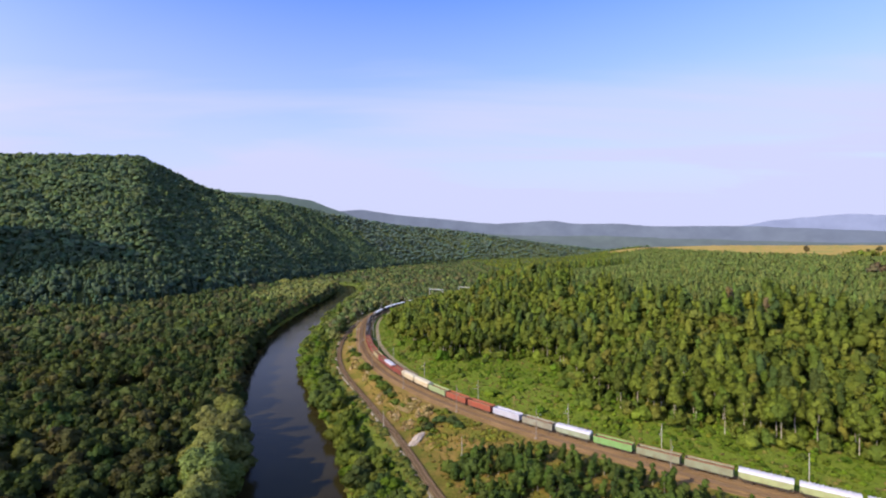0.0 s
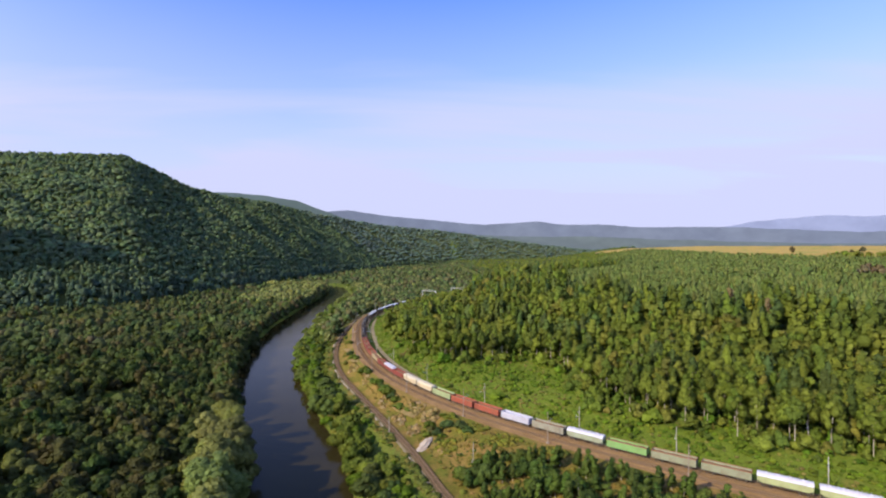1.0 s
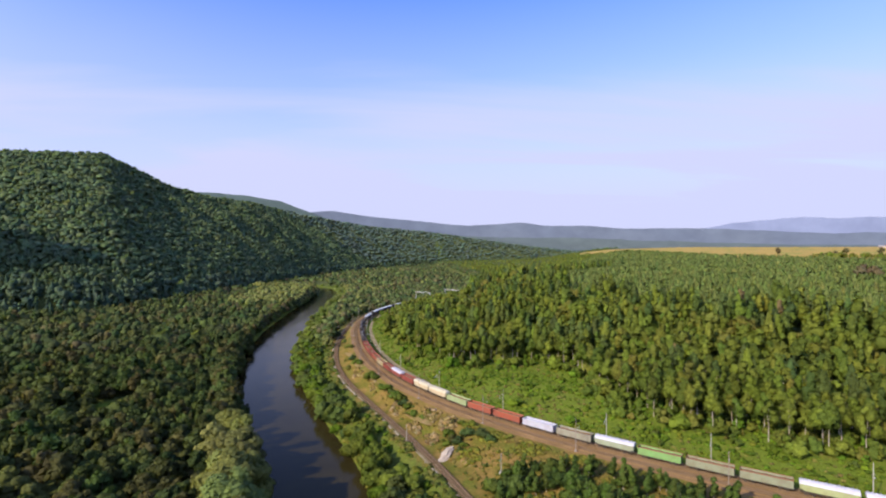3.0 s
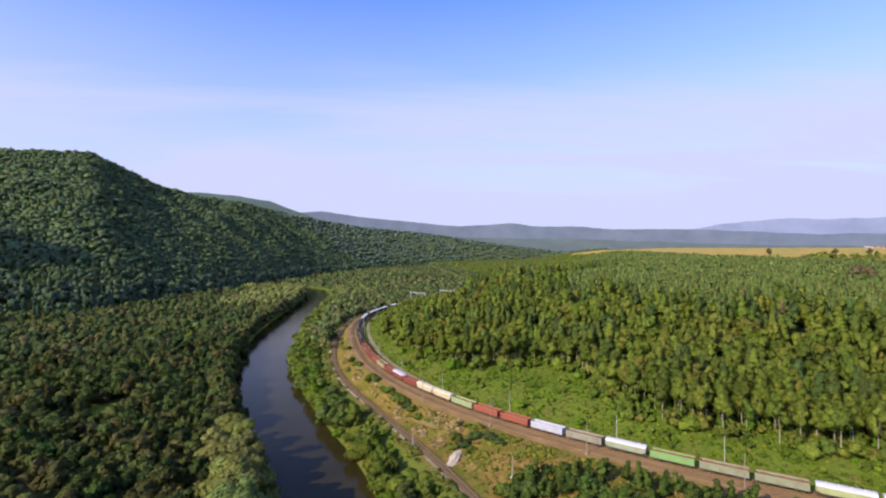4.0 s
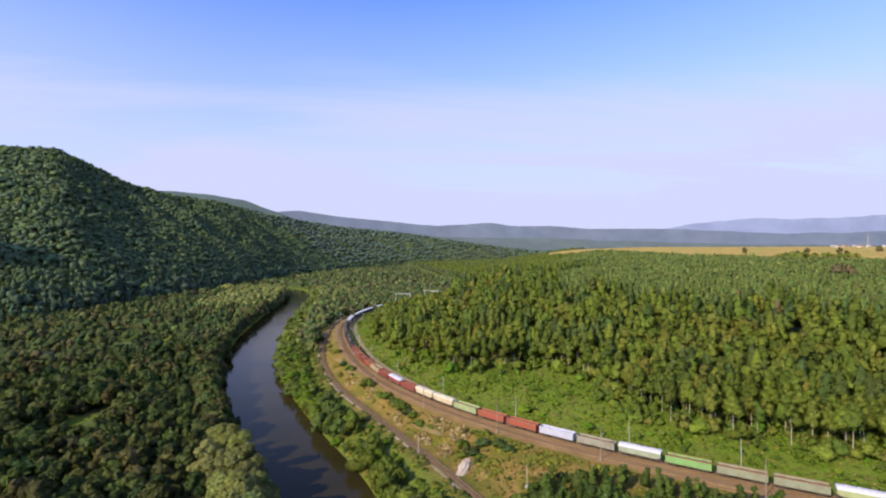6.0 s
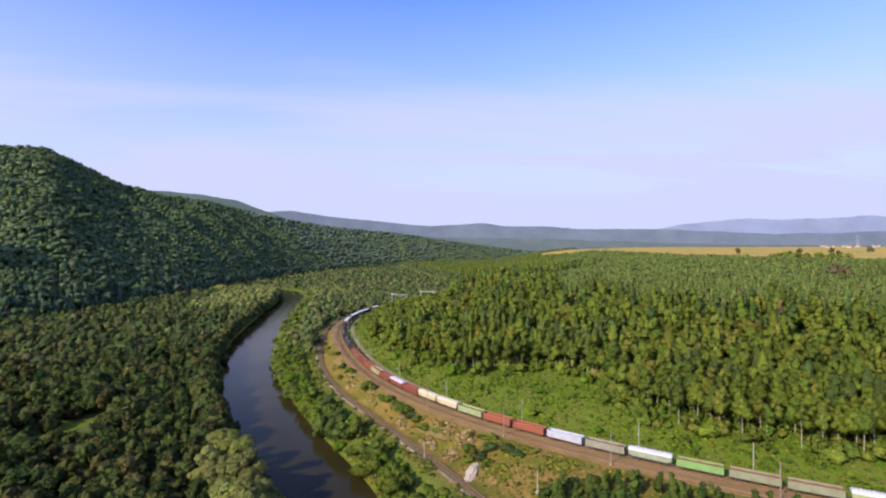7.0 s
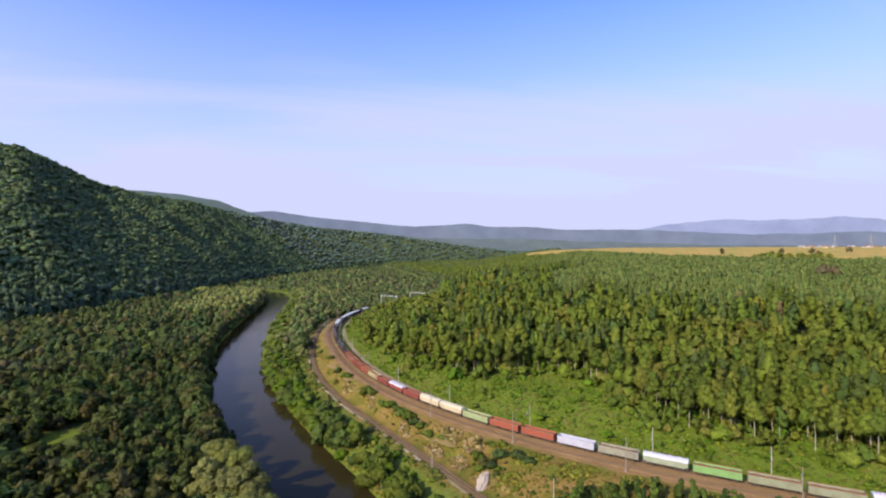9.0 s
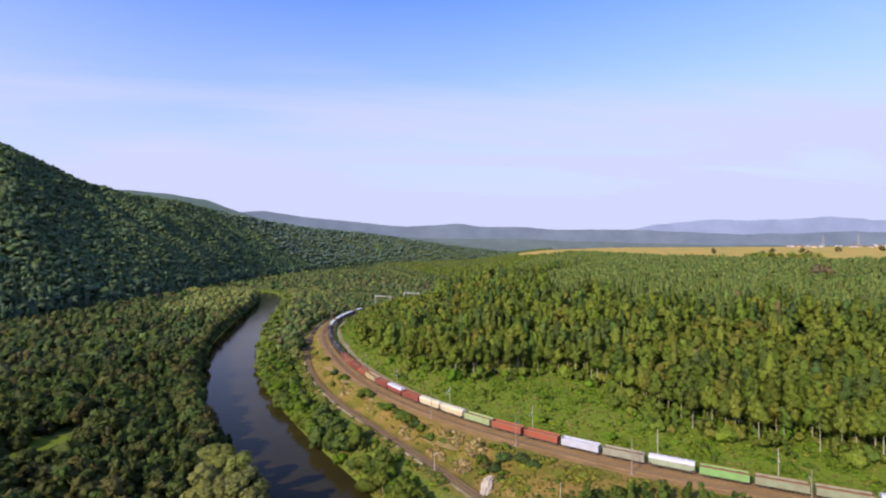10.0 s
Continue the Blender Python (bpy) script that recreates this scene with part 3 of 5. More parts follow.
def gondola(label, paint, rim, inside):
    """Open wagon: ribbed sides, a rim, a floor with a low load."""
    w = tagged(new("freight_wagon"), label, "wagon", "wagons of the train")
    L, W, z0, z1 = 13.4, 1.5, 1.15, 3.35
    bm = bmesh.new()
    for y in (-W, W - 0.1):
        box(bm, -L / 2, L / 2, y, y + 0.1, z0, z1)
    for x in (-L / 2, L / 2 - 0.1):
        box(bm, x, x + 0.1, -W + 0.1, W - 0.1, z0, z1)
    box(bm, -L / 2 + 0.1, L / 2 - 0.1, -W + 0.1, W - 0.1, z0, z0 + 0.1)
    for i in range(9):
        x = -L / 2 + 0.12 + i * (L - 0.24) / 8
        for y in (-W - 0.11, W):
            box(bm, x - 0.1, x + 0.1, y, y + 0.11, z0, z1 - 0.1)
    part("body", bm, paint, w)
    bm = bmesh.new()
    for y in (-W - 0.14, W - 0.06):
        box(bm, -L / 2 - 0.05, L / 2 + 0.05, y, y + 0.2, z1, z1 + 0.13)
    for x in (-L / 2 - 0.05, L / 2 - 0.15):
        box(bm, x, x + 0.2, -W + 0.14, W - 0.06, z1, z1 + 0.13)
    part("top_rim", bm, rim, w)
    bm = bmesh.new()
    bmesh.ops.create_grid(bm, x_segments=16, y_segments=5, size=0.5)
    r = random.Random(len(label))
    for v in bm.verts:
        edge = max(abs(v.co.x), abs(v.co.y)) > 0.49
        v.co = Vector((v.co.x * (L - 0.3), v.co.y * (2 * W - 0.3), z1 - 0.55 + (0 if edge else 0.35 * math.cos(v.co.x * 9) ** 2 + r.uniform(0, 0.12))))
    part("load", bm, inside, w)
    underframe(w, L)
    return w


def hopper(label, paint, roof, rounded=False):
    """Covered hopper: sloping ends, ribbed sides, a pitched or rounded roof with hatches."""
    w = tagged(new("freight_wagon"), label, "wagon", "wagons of the train")
    L, W, z1 = 13.5, 1.5, 3.2
    bm = bmesh.new()
    sec = []
    for x, zl in ((-L / 2, 2.0), (-L / 2 + 1.1, 1.2), (L / 2 - 1.1, 1.2), (L / 2, 2.0)):
        sec.append([bm.verts.new(p) for p in ((x, -W, z1), (x, -W, max(zl, 1.35)), (x, -1.0, zl), (x, 1.0, zl), (x, W, max(zl, 1.35)), (x, W, z1))])
    for a, b in zip(sec[:-1], sec[1:]):
        for i in range(5):
            bm.faces.new((a[i], a[i + 1], b[i + 1], b[i]))
    bm.faces.new(sec[0][::-1])
    bm.faces.new(sec[-1])
    for i in range(10):
        x = -L / 2 + 0.15 + i * (L - 0.3) / 9
        for y in (-W - 0.1, W):
            box(bm, x - 0.08, x + 0.08, y, y + 0.1, 1.36 if 0 < i < 9 else 2.0, z1 - 0.02)
    part("body", bm, paint, w)
    bm = bmesh.new()
    prof = [(-W - 0.12, 0), (-1.2, 0.5), (-0.55, 0.85), (0.55, 0.85), (1.2, 0.5), (W + 0.12, 0)] if not rounded else [(W * 1.06 * math.cos(a), 0.95 * math.sin(a)) for a in np.linspace(math.pi, 0, 9)]
    ends = [[bm.verts.new((x, y, z1 + h)) for y, h in prof] for x in (-L / 2 - 0.05, L / 2 + 0.05)]
    for i in range(len(prof) - 1):
        bm.faces.new((ends[0][i], ends[0][i + 1], ends[1][i + 1], ends[1][i]))
    bm.faces.new(ends[0][::-1])
    bm.faces.new(ends[1])
    for i in range(14):
        x = -L / 2 + 0.5 + i * (L - 1.0) / 13
        box(bm, x - 0.05, x + 0.05, -1.25, 1.25, z1 + 0.5, z1 + 0.88)
    part("roof", bm, roof, w)
    for x in (-4.4, -1.5, 1.5, 4.4):
        bm = bmesh.new()
        tube(bm, (x, 0, z1 + 0.8), (x, 0, z1 + 1.02), 0.42, 0.38, 10)
        part("hatch", bm, roof, w)
    for s in (-1, 1):
        for y in (-1.3, 1.2):
            bm = bmesh.new()
            box(bm, s * (L / 2 - 0.15) - 0.06, s * (L / 2 - 0.15) + 0.06, y, y + 0.1, 1.15, 2.6)
            part("end_post", bm, paint, w)
    underframe(w, L)
    return w


def tank(label, paint, band):
    """Tank wagon: barrel with domed ends, a dome, saddle straps and a ladder."""
    w = tagged(new("tank_wagon"), label, "wagon", "wagons of the train")
    L, R, zc = 11.2, 1.5, 2.75
    bm = bmesh.new()
    rings = []
    for x, r in ((-L / 2, 0.5), (-L / 2 + 0.15, 1.05), (-L / 2 + 0.45, 1.42), (-L / 2 + 0.8, R), (L / 2 - 0.8, R), (L / 2 - 0.45, 1.42), (L / 2 - 0.15, 1.05), (L / 2, 0.5)):
        rings.append([bm.verts.new((x, r * math.cos(a), zc + r * math.sin(a))) for a in np.linspace(0, 6.28319, 21)[:-1]])
    for a, b in zip(rings[:-1], rings[1:]):
        for i in range(20):
            bm.faces.new((a[i], b[i], b[(i + 1) % 20], a[(i + 1) % 20])).smooth = True
    bm.faces.new(rings[0])
    bm.faces.new(rings[-1][::-1])
    part("barrel", bm, paint, w)
    bm = bmesh.new()
    tube(bm, (0, 0, zc + R - 0.1), (0, 0, zc + R + 0.4), 0.6, 0.55, 14)
    part("dome", bm, band, w)
    for x in (-3.8, 3.8):
        bm = bmesh.new()
        hoop = [[bm.verts.new((x + e, (R + 0.03) * math.cos(a), zc + (R + 0.03) * math.sin(a))) for e in (-0.1, 0.1)] for a in np.linspace(-0.5, 3.64, 19)]
        for p, q in zip(hoop[:-1], hoop[1:]):
            bm.faces.new((p[0], p[1], q[1], q[0]))
        part("strap", bm, band, w)
    bm = bmesh.new()
    for y in (-R - 0.12, R + 0.06):
        for x in (-0.25, 0.2):
            box(bm, x, x + 0.05, y, y + 0.06, 1.1, zc + R)
    box(bm, -0.9, 0.9, -0.9, 0.9, zc + R - 0.05, zc + R + 0.05)
    part("ladder", bm, mat_dark, w)
    underframe(w, 11.6)
    return w


def paint(name, c, amount=0.5):
    return worn(name, tuple(0.82 * v for v in c), 0.6, dirt=(0.13, 0.085, 0.05), amount=amount, grain=0.9)


rust_rim, brown_load = paint("rusty_rim", (0.3, 0.15, 0.075)), worn("brown_load", (0.2, 0.11, 0.06), 0.95)
coal = worn("coal_load", (0.03, 0.028, 0.027), 0.9)
p_white = paint("white_roof", (0.55, 0.54, 0.6), 0.3)
KINDS = {
    "hop": hopper("faded yellow-green covered hopper wagon with a white roof", paint("faded_green", (0.36, 0.4, 0.2), 0.4), p_white),
    "hop2": hopper("grey-green covered hopper wagon with a white roof", paint("grey_green", (0.3, 0.34, 0.24), 0.5), p_white),
    "red_white": hopper("dark red covered hopper wagon with a white roof", paint("dark_red", (0.26, 0.06, 0.045), 0.3), p_white),
    "cream": hopper("cream covered wagon with a rounded roof", paint("cream_side", (0.55, 0.45, 0.3), 0.3), paint("cream_roof", (0.58, 0.52, 0.38), 0.25), True),
    "grey": gondola("weathered grey-green open freight wagon with a rusty rim", paint("weathered_green", (0.25, 0.27, 0.18), 0.6), rust_rim, brown_load),
    "grey2": gondola("weathered grey ribbed open freight wagon", paint("weathered_grey", (0.27, 0.26, 0.2), 0.6), paint("grey_rim", (0.3, 0.28, 0.22)), brown_load),
    "green": gondola("bright green open freight wagon with an orange rim", paint("bright_green", (0.19, 0.36, 0.12), 0.4), rust_rim, brown_load),
    "lime": gondola("light green open freight wagon", paint("light_green", (0.3, 0.36, 0.18), 0.4), paint("light_green_rim", (0.36, 0.45, 0.22), 0.3), brown_load),
    "red": gondola("brick-red open freight wagon", paint("brick_red", (0.31, 0.075, 0.042), 0.5), paint("red_rim", (0.42, 0.15, 0.08), 0.4), brown_load),
    "maroon": gondola("maroon open freight wagon", paint("maroon", (0.23, 0.05, 0.038), 0.4), paint("maroon_rim", (0.3, 0.06, 0.05), 0.3), brown_load),
    "white": gondola("white open freight wagon under a pale cover", paint("white_side", (0.44, 0.44, 0.52), 0.3), p_white, p_white),
    "tan": gondola("tan open freight wagon", paint("tan", (0.42, 0.34, 0.18), 0.3), paint("tan_rim", (0.4, 0.34, 0.18), 0.3), brown_load),
    "black": tank("black tank wagon with a grey dome", mat_black, paint("grey_dome", (0.25, 0.25, 0.26))),
    "coal": gondola("dark open freight wagon loaded with coal", mat_black, paint("dark_rim", (0.1, 0.09, 0.09)), coal),
    "blue": hopper("dark wagon with a pale bluish roof", mat_black, paint("bluish_roof", (0.5, 0.55, 0.62), 0.2)),
}
# from the tail, beyond the right of the view, to the head; the first seen is at the line's point nearest (87, 149)
ORDER = ["grey", "red", "maroon", "grey2", "red_white", "hop", "hop", "hop", "hop", "grey", "grey", "green", "hop2", "grey2", "white", "red", "red", "lime", "cream", "cream", "maroon", "red_white",
         "maroon", "tan", "red", "maroon", "red", "maroon", "coal", "black", "black", "coal", "black", "black", "black", "coal", "black", "blue", "blue", "coal", "blue", "blue", "blue", "blue", "black", "blue", "coal", "coal"]
arc = np.concatenate([[0], np.cumsum(np.hypot(*np.diff(main_fine, axis=0).T))])
zero = arc[np.argmin(np.hypot(main_fine[:, 0] - 87, main_fine[:, 1] - 149))] - 9 * 14.8 - 2.2
used = set()
for i, kind in enumerate(ORDER):
    mid = zero + (i * 14.8 if i < 16 else 16 * 14.8 + (i - 16) * 14.4) + 7.2
    ends = [mid - 4.5, mid + 4.5]
    (x0, y0), (x1, y1) = [(np.interp(s, arc, main_fine[:, 0]), np.interp(s, arc, main_fine[:, 1])) for s in ends]
    m = pose((x0 + x1) / 2, (y0 + y1) / 2, MAIN_Z + 0.62, 0, 0, math.degrees(math.atan2(y1 - y0, x1 - x0)))
    if kind in used:
        copy_thing(KINDS[kind], m)
    else:
        used.add(kind)
        KINDS[kind].matrix_basis = m


# ---- masts and gantries ----
def mast(label, tall, arm, material=mat_concrete):
    p = tagged(new("catenary_mast"), label, "mast", "masts along the railway")
    bm = bmesh.new()
    tube(bm, (0, 0, -0.3), (0, 0, tall), 0.17, 0.1, 8)
    part("post", bm, material, p)
    bm = bmesh.new()
    box(bm, -0.45, 0.45, -0.45, 0.45, -0.4, 0.5)
    part("footing", bm, material, p)
    if arm:
        bm = bmesh.new()
        tube(bm, (0, 0, tall * 0.66), (arm, 0, tall * 0.72), 0.05, 0.05, 5)
        tube(bm, (0, 0, tall * 0.86), (arm * 0.95, 0, tall * 0.72), 0.03, 0.03, 5)
        part("bracket", bm, mat_galv, p)
        bm = bmesh.new()
        tube(bm, (arm * 0.3, 0, tall * 0.69), (arm * 0.45, 0, tall * 0.7), 0.09, 0.09, 6)
        part("insulator", bm, mat_rock, p)
    return p


def along(line, s_near, offset):
    """Place and heading at the line's point nearest s_near, offset metres to its right."""
    i = int(np.argmin(np.hypot(line[:, 0] - s_near[0], line[:, 1] - s_near[1])))
    d = line[i + 1] - line[i]
    d = d / np.hypot(*d)
    return line[i][0] + offset * d[1], line[i][1] - offset * d[0], math.degrees(math.atan2(d[1], d[0]))


def stations(line, start, gap, count, offset):
    s = np.concatenate([[0], np.cumsum(np.hypot(*np.diff(line, axis=0).T))])
    i = int(np.argmin(np.hypot(line[:, 0] - start[0], line[:, 1] - start[1])))
    for k in range(count):
        at = s[i] + k * gap
        yield along(line, (np.interp(at, s, line[:, 0]), np.interp(at, s, line[:, 1])), offset)


first_mast = mast("grey concrete catenary mast beside the railway", 11.5, 3.2)
rusty_mast = mast("thin rusty catenary mast on the gravel embankment", 11.5, 3.2, mat_rusty_post)
near_side = [along(main_fine, q, -8.6) for q in ((75.7, 158.3), (40.1, 188), (12.2, 216.5))] + list(stations(main_fine, (-12, 250), 45, 8, -8.6))
for i, (x, y, a) in enumerate(near_side):
    m = pose(x, y, MAIN_Z, 0, 0, a + 270)
    if i:
        copy_thing(rusty_mast, m)
    else:
        rusty_mast.matrix_basis = m
far_side = [along(main_fine, q, 4.4) for q in ((136, 113.5), (102.8, 138), (71.3, 162), (44.8, 183.7), (12.4, 216.5), (-13.3, 252))] + list(stations(main_fine, (-34, 292), 45, 8, 4.4))
for i, (x, y, a) in enumerate(far_side):
    m = pose(x, y, MAIN_Z, 0, 0, a + 90)
    if i:
        copy_thing(first_mast, m)
    else:
        first_mast.matrix_basis = m
low_mast = mast("slim pale line post on a white footing", 7.0, 0)
for i, (x, y, a) in enumerate([along(low_fine, (-24.5, 209), -2.6), along(low_fine, (-8, 170), 15.5)]):
    m = pose(x, y, LOW_Z + (0.1 if i == 0 else 2.2), 0, 0, a)
    if i:
        copy_thing(low_mast, m)
    else:
        low_mast.matrix_basis = m


def gantry(x, y, turn):
    g = tagged(new("gantry"), "white steel gantry spanning the railway tracks", "gantry", "gantries over the railway")
    for px in (-12, 12):
        bm = bmesh.new()
        for s in (-0.35, 0.35):
            tube(bm, (px + s, 0, -0.5), (px + s, 0, 15.0), 0.16, 0.16, 6)
        for k in range(10):
            tube(bm, (px - 0.35, 0, k * 1.5), (px + 0.35, 0, k * 1.5 + 1.5), 0.06, 0.06, 4)
        part("leg", bm, mat_galv, g)
    bm = bmesh.new()
    for zz in (14.2, 15.4):
        tube(bm, (-13, 0, zz), (13, 0, zz), 0.17, 0.17, 6)
    for k in range(13):
        tube(bm, (-13 + 2 * k, 0, 14.2), (-12 + 2 * k, 0, 15.4), 0.07, 0.07, 4)
        tube(bm, (-12 + 2 * k, 0, 15.4), (-11 + 2 * k, 0, 14.2), 0.07, 0.07, 4)
    part("crossbeam", bm, mat_galv, g)
    g.matrix_basis = pose(x, y, MAIN_Z, 0, 0, turn)


gantry(-9, 658, -42)
gantry(32, 694, -42)


# ---- pale rock and bare soil on the bank between the tracks ----
def crag(label, name, cx, cy, sx, sy, sz, turn, material, seed, lean=0.0):
    bm = bmesh.new()
    bmesh.ops.create_icosphere(bm, subdivisions=4, radius=1.0)
    for v in bm.verts:
        n1 = noise.noise(v.co * 1.3 + Vector((seed, 0, 0)))
        n2 = noise.noise(v.co * 4.0 + Vector((0, seed, 0)))
        v.co *= 1 + 0.4 * n1 + 0.22 * n2 + 0.12 * noise.noise(v.co * 9.0)
        v.co = Vector((v.co.x * sx, v.co.y * sy, v.co.z * sz))
    ob = part(name, bm, material, None)
    ob.matrix_basis = pose(cx, cy, float(height([cx], [cy])[0]) - sz * 0.1, lean, 0, turn)
    return tagged(ob, label, "rock")


crag("pale broken rock outcrop on the grassy bank", "rock_outcrop", -10.2, 193.5, 1.9, 6.2, 1.5, -31, mat_rock, 3.1, 13)
for i, (x, y, a, b) in enumerate(((-16, 224, 3.5, 6), (-22, 232, 2.5, 5), (-7, 196, 1.6, 4), (-3, 186, 1.3, 4), (-31, 258, 3, 5), (-47, 292, 3, 6), (-55, 318, 3, 7), (-64, 350, 3, 7))):
    crag("patch of bare tan soil on the bank", "soil_patch", x, y, a, b, 0.3, 30, mat_soil, i * 2.7)


# pale rubble tipped over the river side of the single line
rub = np.random.RandomState(17)
rub_arc = np.concatenate([[0], np.cumsum(np.hypot(*np.diff(low_fine, axis=0).T))])
rubble_v, rubble_f = [], []
ico_v, ico_f = ICO
for s_at in np.arange(*[rub_arc[np.argmin(np.abs(low_fine[:, 1] - q))] for q in (150, 400)], 0.16):
    if math.sin(s_at * 0.11) + 0.7 * math.sin(s_at * 0.037 + 1) + 0.5 * math.sin(s_at * 0.31) < -0.2:
        continue
    i = min(int(np.searchsorted(rub_arc, s_at)), len(low_fine) - 2)
    d = low_fine[i + 1] - low_fine[i]
    d = d / np.hypot(*d)
    o = -rub.uniform(2.4, 4.6)
    px, py = low_fine[i] + o * np.array([d[1], -d[0]]) + d * rub.uniform(-1, 1)
    size = rub.uniform(0.2, 0.55)
    pz = LOW_Z + 0.15 + (o + 2.7) * 1.4 if o < -2.7 else LOW_Z + 0.15
    rubble_f.append(ico_f + 12 * len(rubble_v))
    rubble_v.append(ico_v * rub.uniform(0.6, 1.2, (12, 1)) * size * np.array([1, 1, 0.7]) + np.array([px, py, pz]))
rubble = tagged(new("rubble", tri_mesh("rubble", np.concatenate(rubble_v), np.concatenate(rubble_f), mat_rubble)), "pale grey rubble on the shoulder of the single track", "rubble", kind="stuff")


# ---- vegetation ----
def flakes(centres, normals, size, r):
    """Small leaf clumps: one triangle each, facing about outwards."""
    n = len(centres)
    nn = normals + r.normal(0, 0.5, (n, 3))
    nn /= np.linalg.norm(nn, axis=1)[:, None]
    a = np.cross(nn, r.normal(0, 1, (n, 3)))
    a /= np.linalg.norm(a, axis=1)[:, None]
    b = np.cross(nn, a)
    s = size * r.uniform(0.65, 1.35, (n, 1))
    tri = np.stack([centres + a * s * 0.62, centres - a * s * 0.35 + b * s * 0.55, centres - a * s * 0.35 - b * s * 0.55], 1)
    return tri.reshape(-1, 3), np.arange(3 * n).reshape(-1, 3)


def crown(kind, level, seed):
    """A crown in a tree one high: leaf clumps fringed with loose leaves, or tiers of drooping boughs."""
    r = np.random.RandomState(seed)
    V, F, N, k = [], [], [], 0
    n = (3000, 0, 0, 0)[level] if kind == "willow" else LEVELS[level]
    if kind == "fir":
        tiers, sides = ((7, 11), (5, 9), (4, 7), (2, 6))[level]
        z0 = np.linspace(0.12, 0.78, tiers)
        for h in z0:
            wide = 0.27 * (1.04 - h) ** 0.9
            a = np.linspace(0, 6.28319, sides, endpoint=False) + r.uniform(0, 6)
            rim = wide * np.where(np.arange(sides) % 2, 0.74, 1.1) * r.uniform(0.85, 1.12, sides)
            ring = np.stack([rim * np.cos(a), rim * np.sin(a), h + r.uniform(-0.03, 0.03, sides)], 1)
            V.append(np.concatenate([ring, [[0, 0, min(1.0, h + 1.5 * (0.95 - 0.1) / tiers + 0.05)]]]))
            N.append(np.concatenate([np.stack([np.cos(a), np.sin(a), np.full(sides, 0.35)], 1), [[0, 0, 1.0]]]))
            F.append(np.stack([np.arange(sides), (np.arange(sides) + 1) % sides, np.full(sides, sides)], 1) + k)
            k += sides + 1
        n = int(n * 0.7)
        z = 1 - 0.88 * np.sqrt(r.uniform(0, 1, n))
        ang, rad = r.uniform(0, 6.28, n), 0.29 * (1.03 - z) * r.uniform(0.75, 1.1, n)
        q = np.stack([rad * np.cos(ang), rad * np.sin(ang), z], 1)
        u = np.stack([np.cos(ang), np.sin(ang), np.full(n, 0.5)], 1)
        area = 0.42
    else:
        m = {"broad": 14, "bush": 9, "tall": 9, "birch": 9, "pine": 8, "willow": 22}[kind]
        lo, hi, wide, lump = {"broad": (0.4, 0.86, 0.26, 0.122), "bush": (0.24, 0.7, 0.38, 0.21), "tall": (0.26, 0.91, 0.085, 0.085), "birch": (0.52, 0.91, 0.11, 0.085),
                              "pine": (0.46, 0.94, 0.06, 0.078), "willow": (0.22, 0.86, 0.29, 0.112)}[kind]
        ang, z = r.uniform(0, 6.28, m), np.linspace(lo, hi, m)
        rad = wide * r.uniform(0.5, 1.1, m) * (1.1 - 0.8 * ((z - lo) / (hi - lo)) ** 2)
        c = np.stack([rad * np.cos(ang), rad * np.sin(ang), z], 1)
        br = lump * r.uniform(0.65, 1.35, m) * (1.12 - 0.35 * (z - lo) / (hi - lo))
        pick = r.choice(m, n, p=br ** 2 / (br ** 2).sum())
        u = r.normal(0, 1, (n, 3))
        u[:, 2] += 0.35
        u /= np.linalg.norm(u, axis=1)[:, None]
        q = c[pick] + u * (br[pick] * r.uniform(0.86, 1.14, n))[:, None]
        area = (12.6 * br ** 2).sum() * 0.75
        middle = np.array([0, 0, (lo + hi) / 2])
        if level == 3:
            cores = [(middle, (wide + lump) * 0.95, (hi - lo + 2 * lump) / (2 * (wide + lump)))]
        else:
            keep = np.argsort(-br)[:(m, 6, 3)[level]] if level < 2 else np.array([1, m // 2, m - 2])
            cores = [(c[i], br[i] * (0.84, 0.98, 1.55 if kind in ("broad", "bush") else 1.3)[level], 1.1) for i in keep]
        for c0, rr, tall in cores:
            V.append(ICO[0] * np.array([rr, rr, rr * tall]) * r.uniform(0.8, 1.18, (12, 1)) + c0)
            away = c0 - middle
            N.append(ICO[0] + 0.5 * away / max(np.linalg.norm(away), 0.05) + np.array([0, 0, (0.25, 0.3, 0.7, 1.1)[level]]))
            F.append(ICO[1] + k)
            k += 12
        away = q - middle
        u = u + 0.5 * away / np.linalg.norm(away, axis=1)[:, None] + np.array([0, 0, (0.1, 0.15, 0.5, 0.9)[level]])
    v, f = flakes(q, u / np.linalg.norm(u, axis=1)[:, None], (1.55, 1.25, 1.05, 0.9)[level] * math.sqrt(area / n), r)
    V.append(v), F.append(f + k), N.append(np.repeat(u, 3, 0))
    N = np.concatenate(N)
    return np.concatenate(V), np.concatenate(F), N / np.linalg.norm(N, axis=1)[:, None]


def crown_mesh(shape):
    me = tri_mesh("crown", shape[0], shape[1], leaf_single, True)
    me.attributes.new("outward", "FLOAT_VECTOR", "POINT").data.foreach_set("vector", shape[2].astype(np.float32).ravel())
    return me


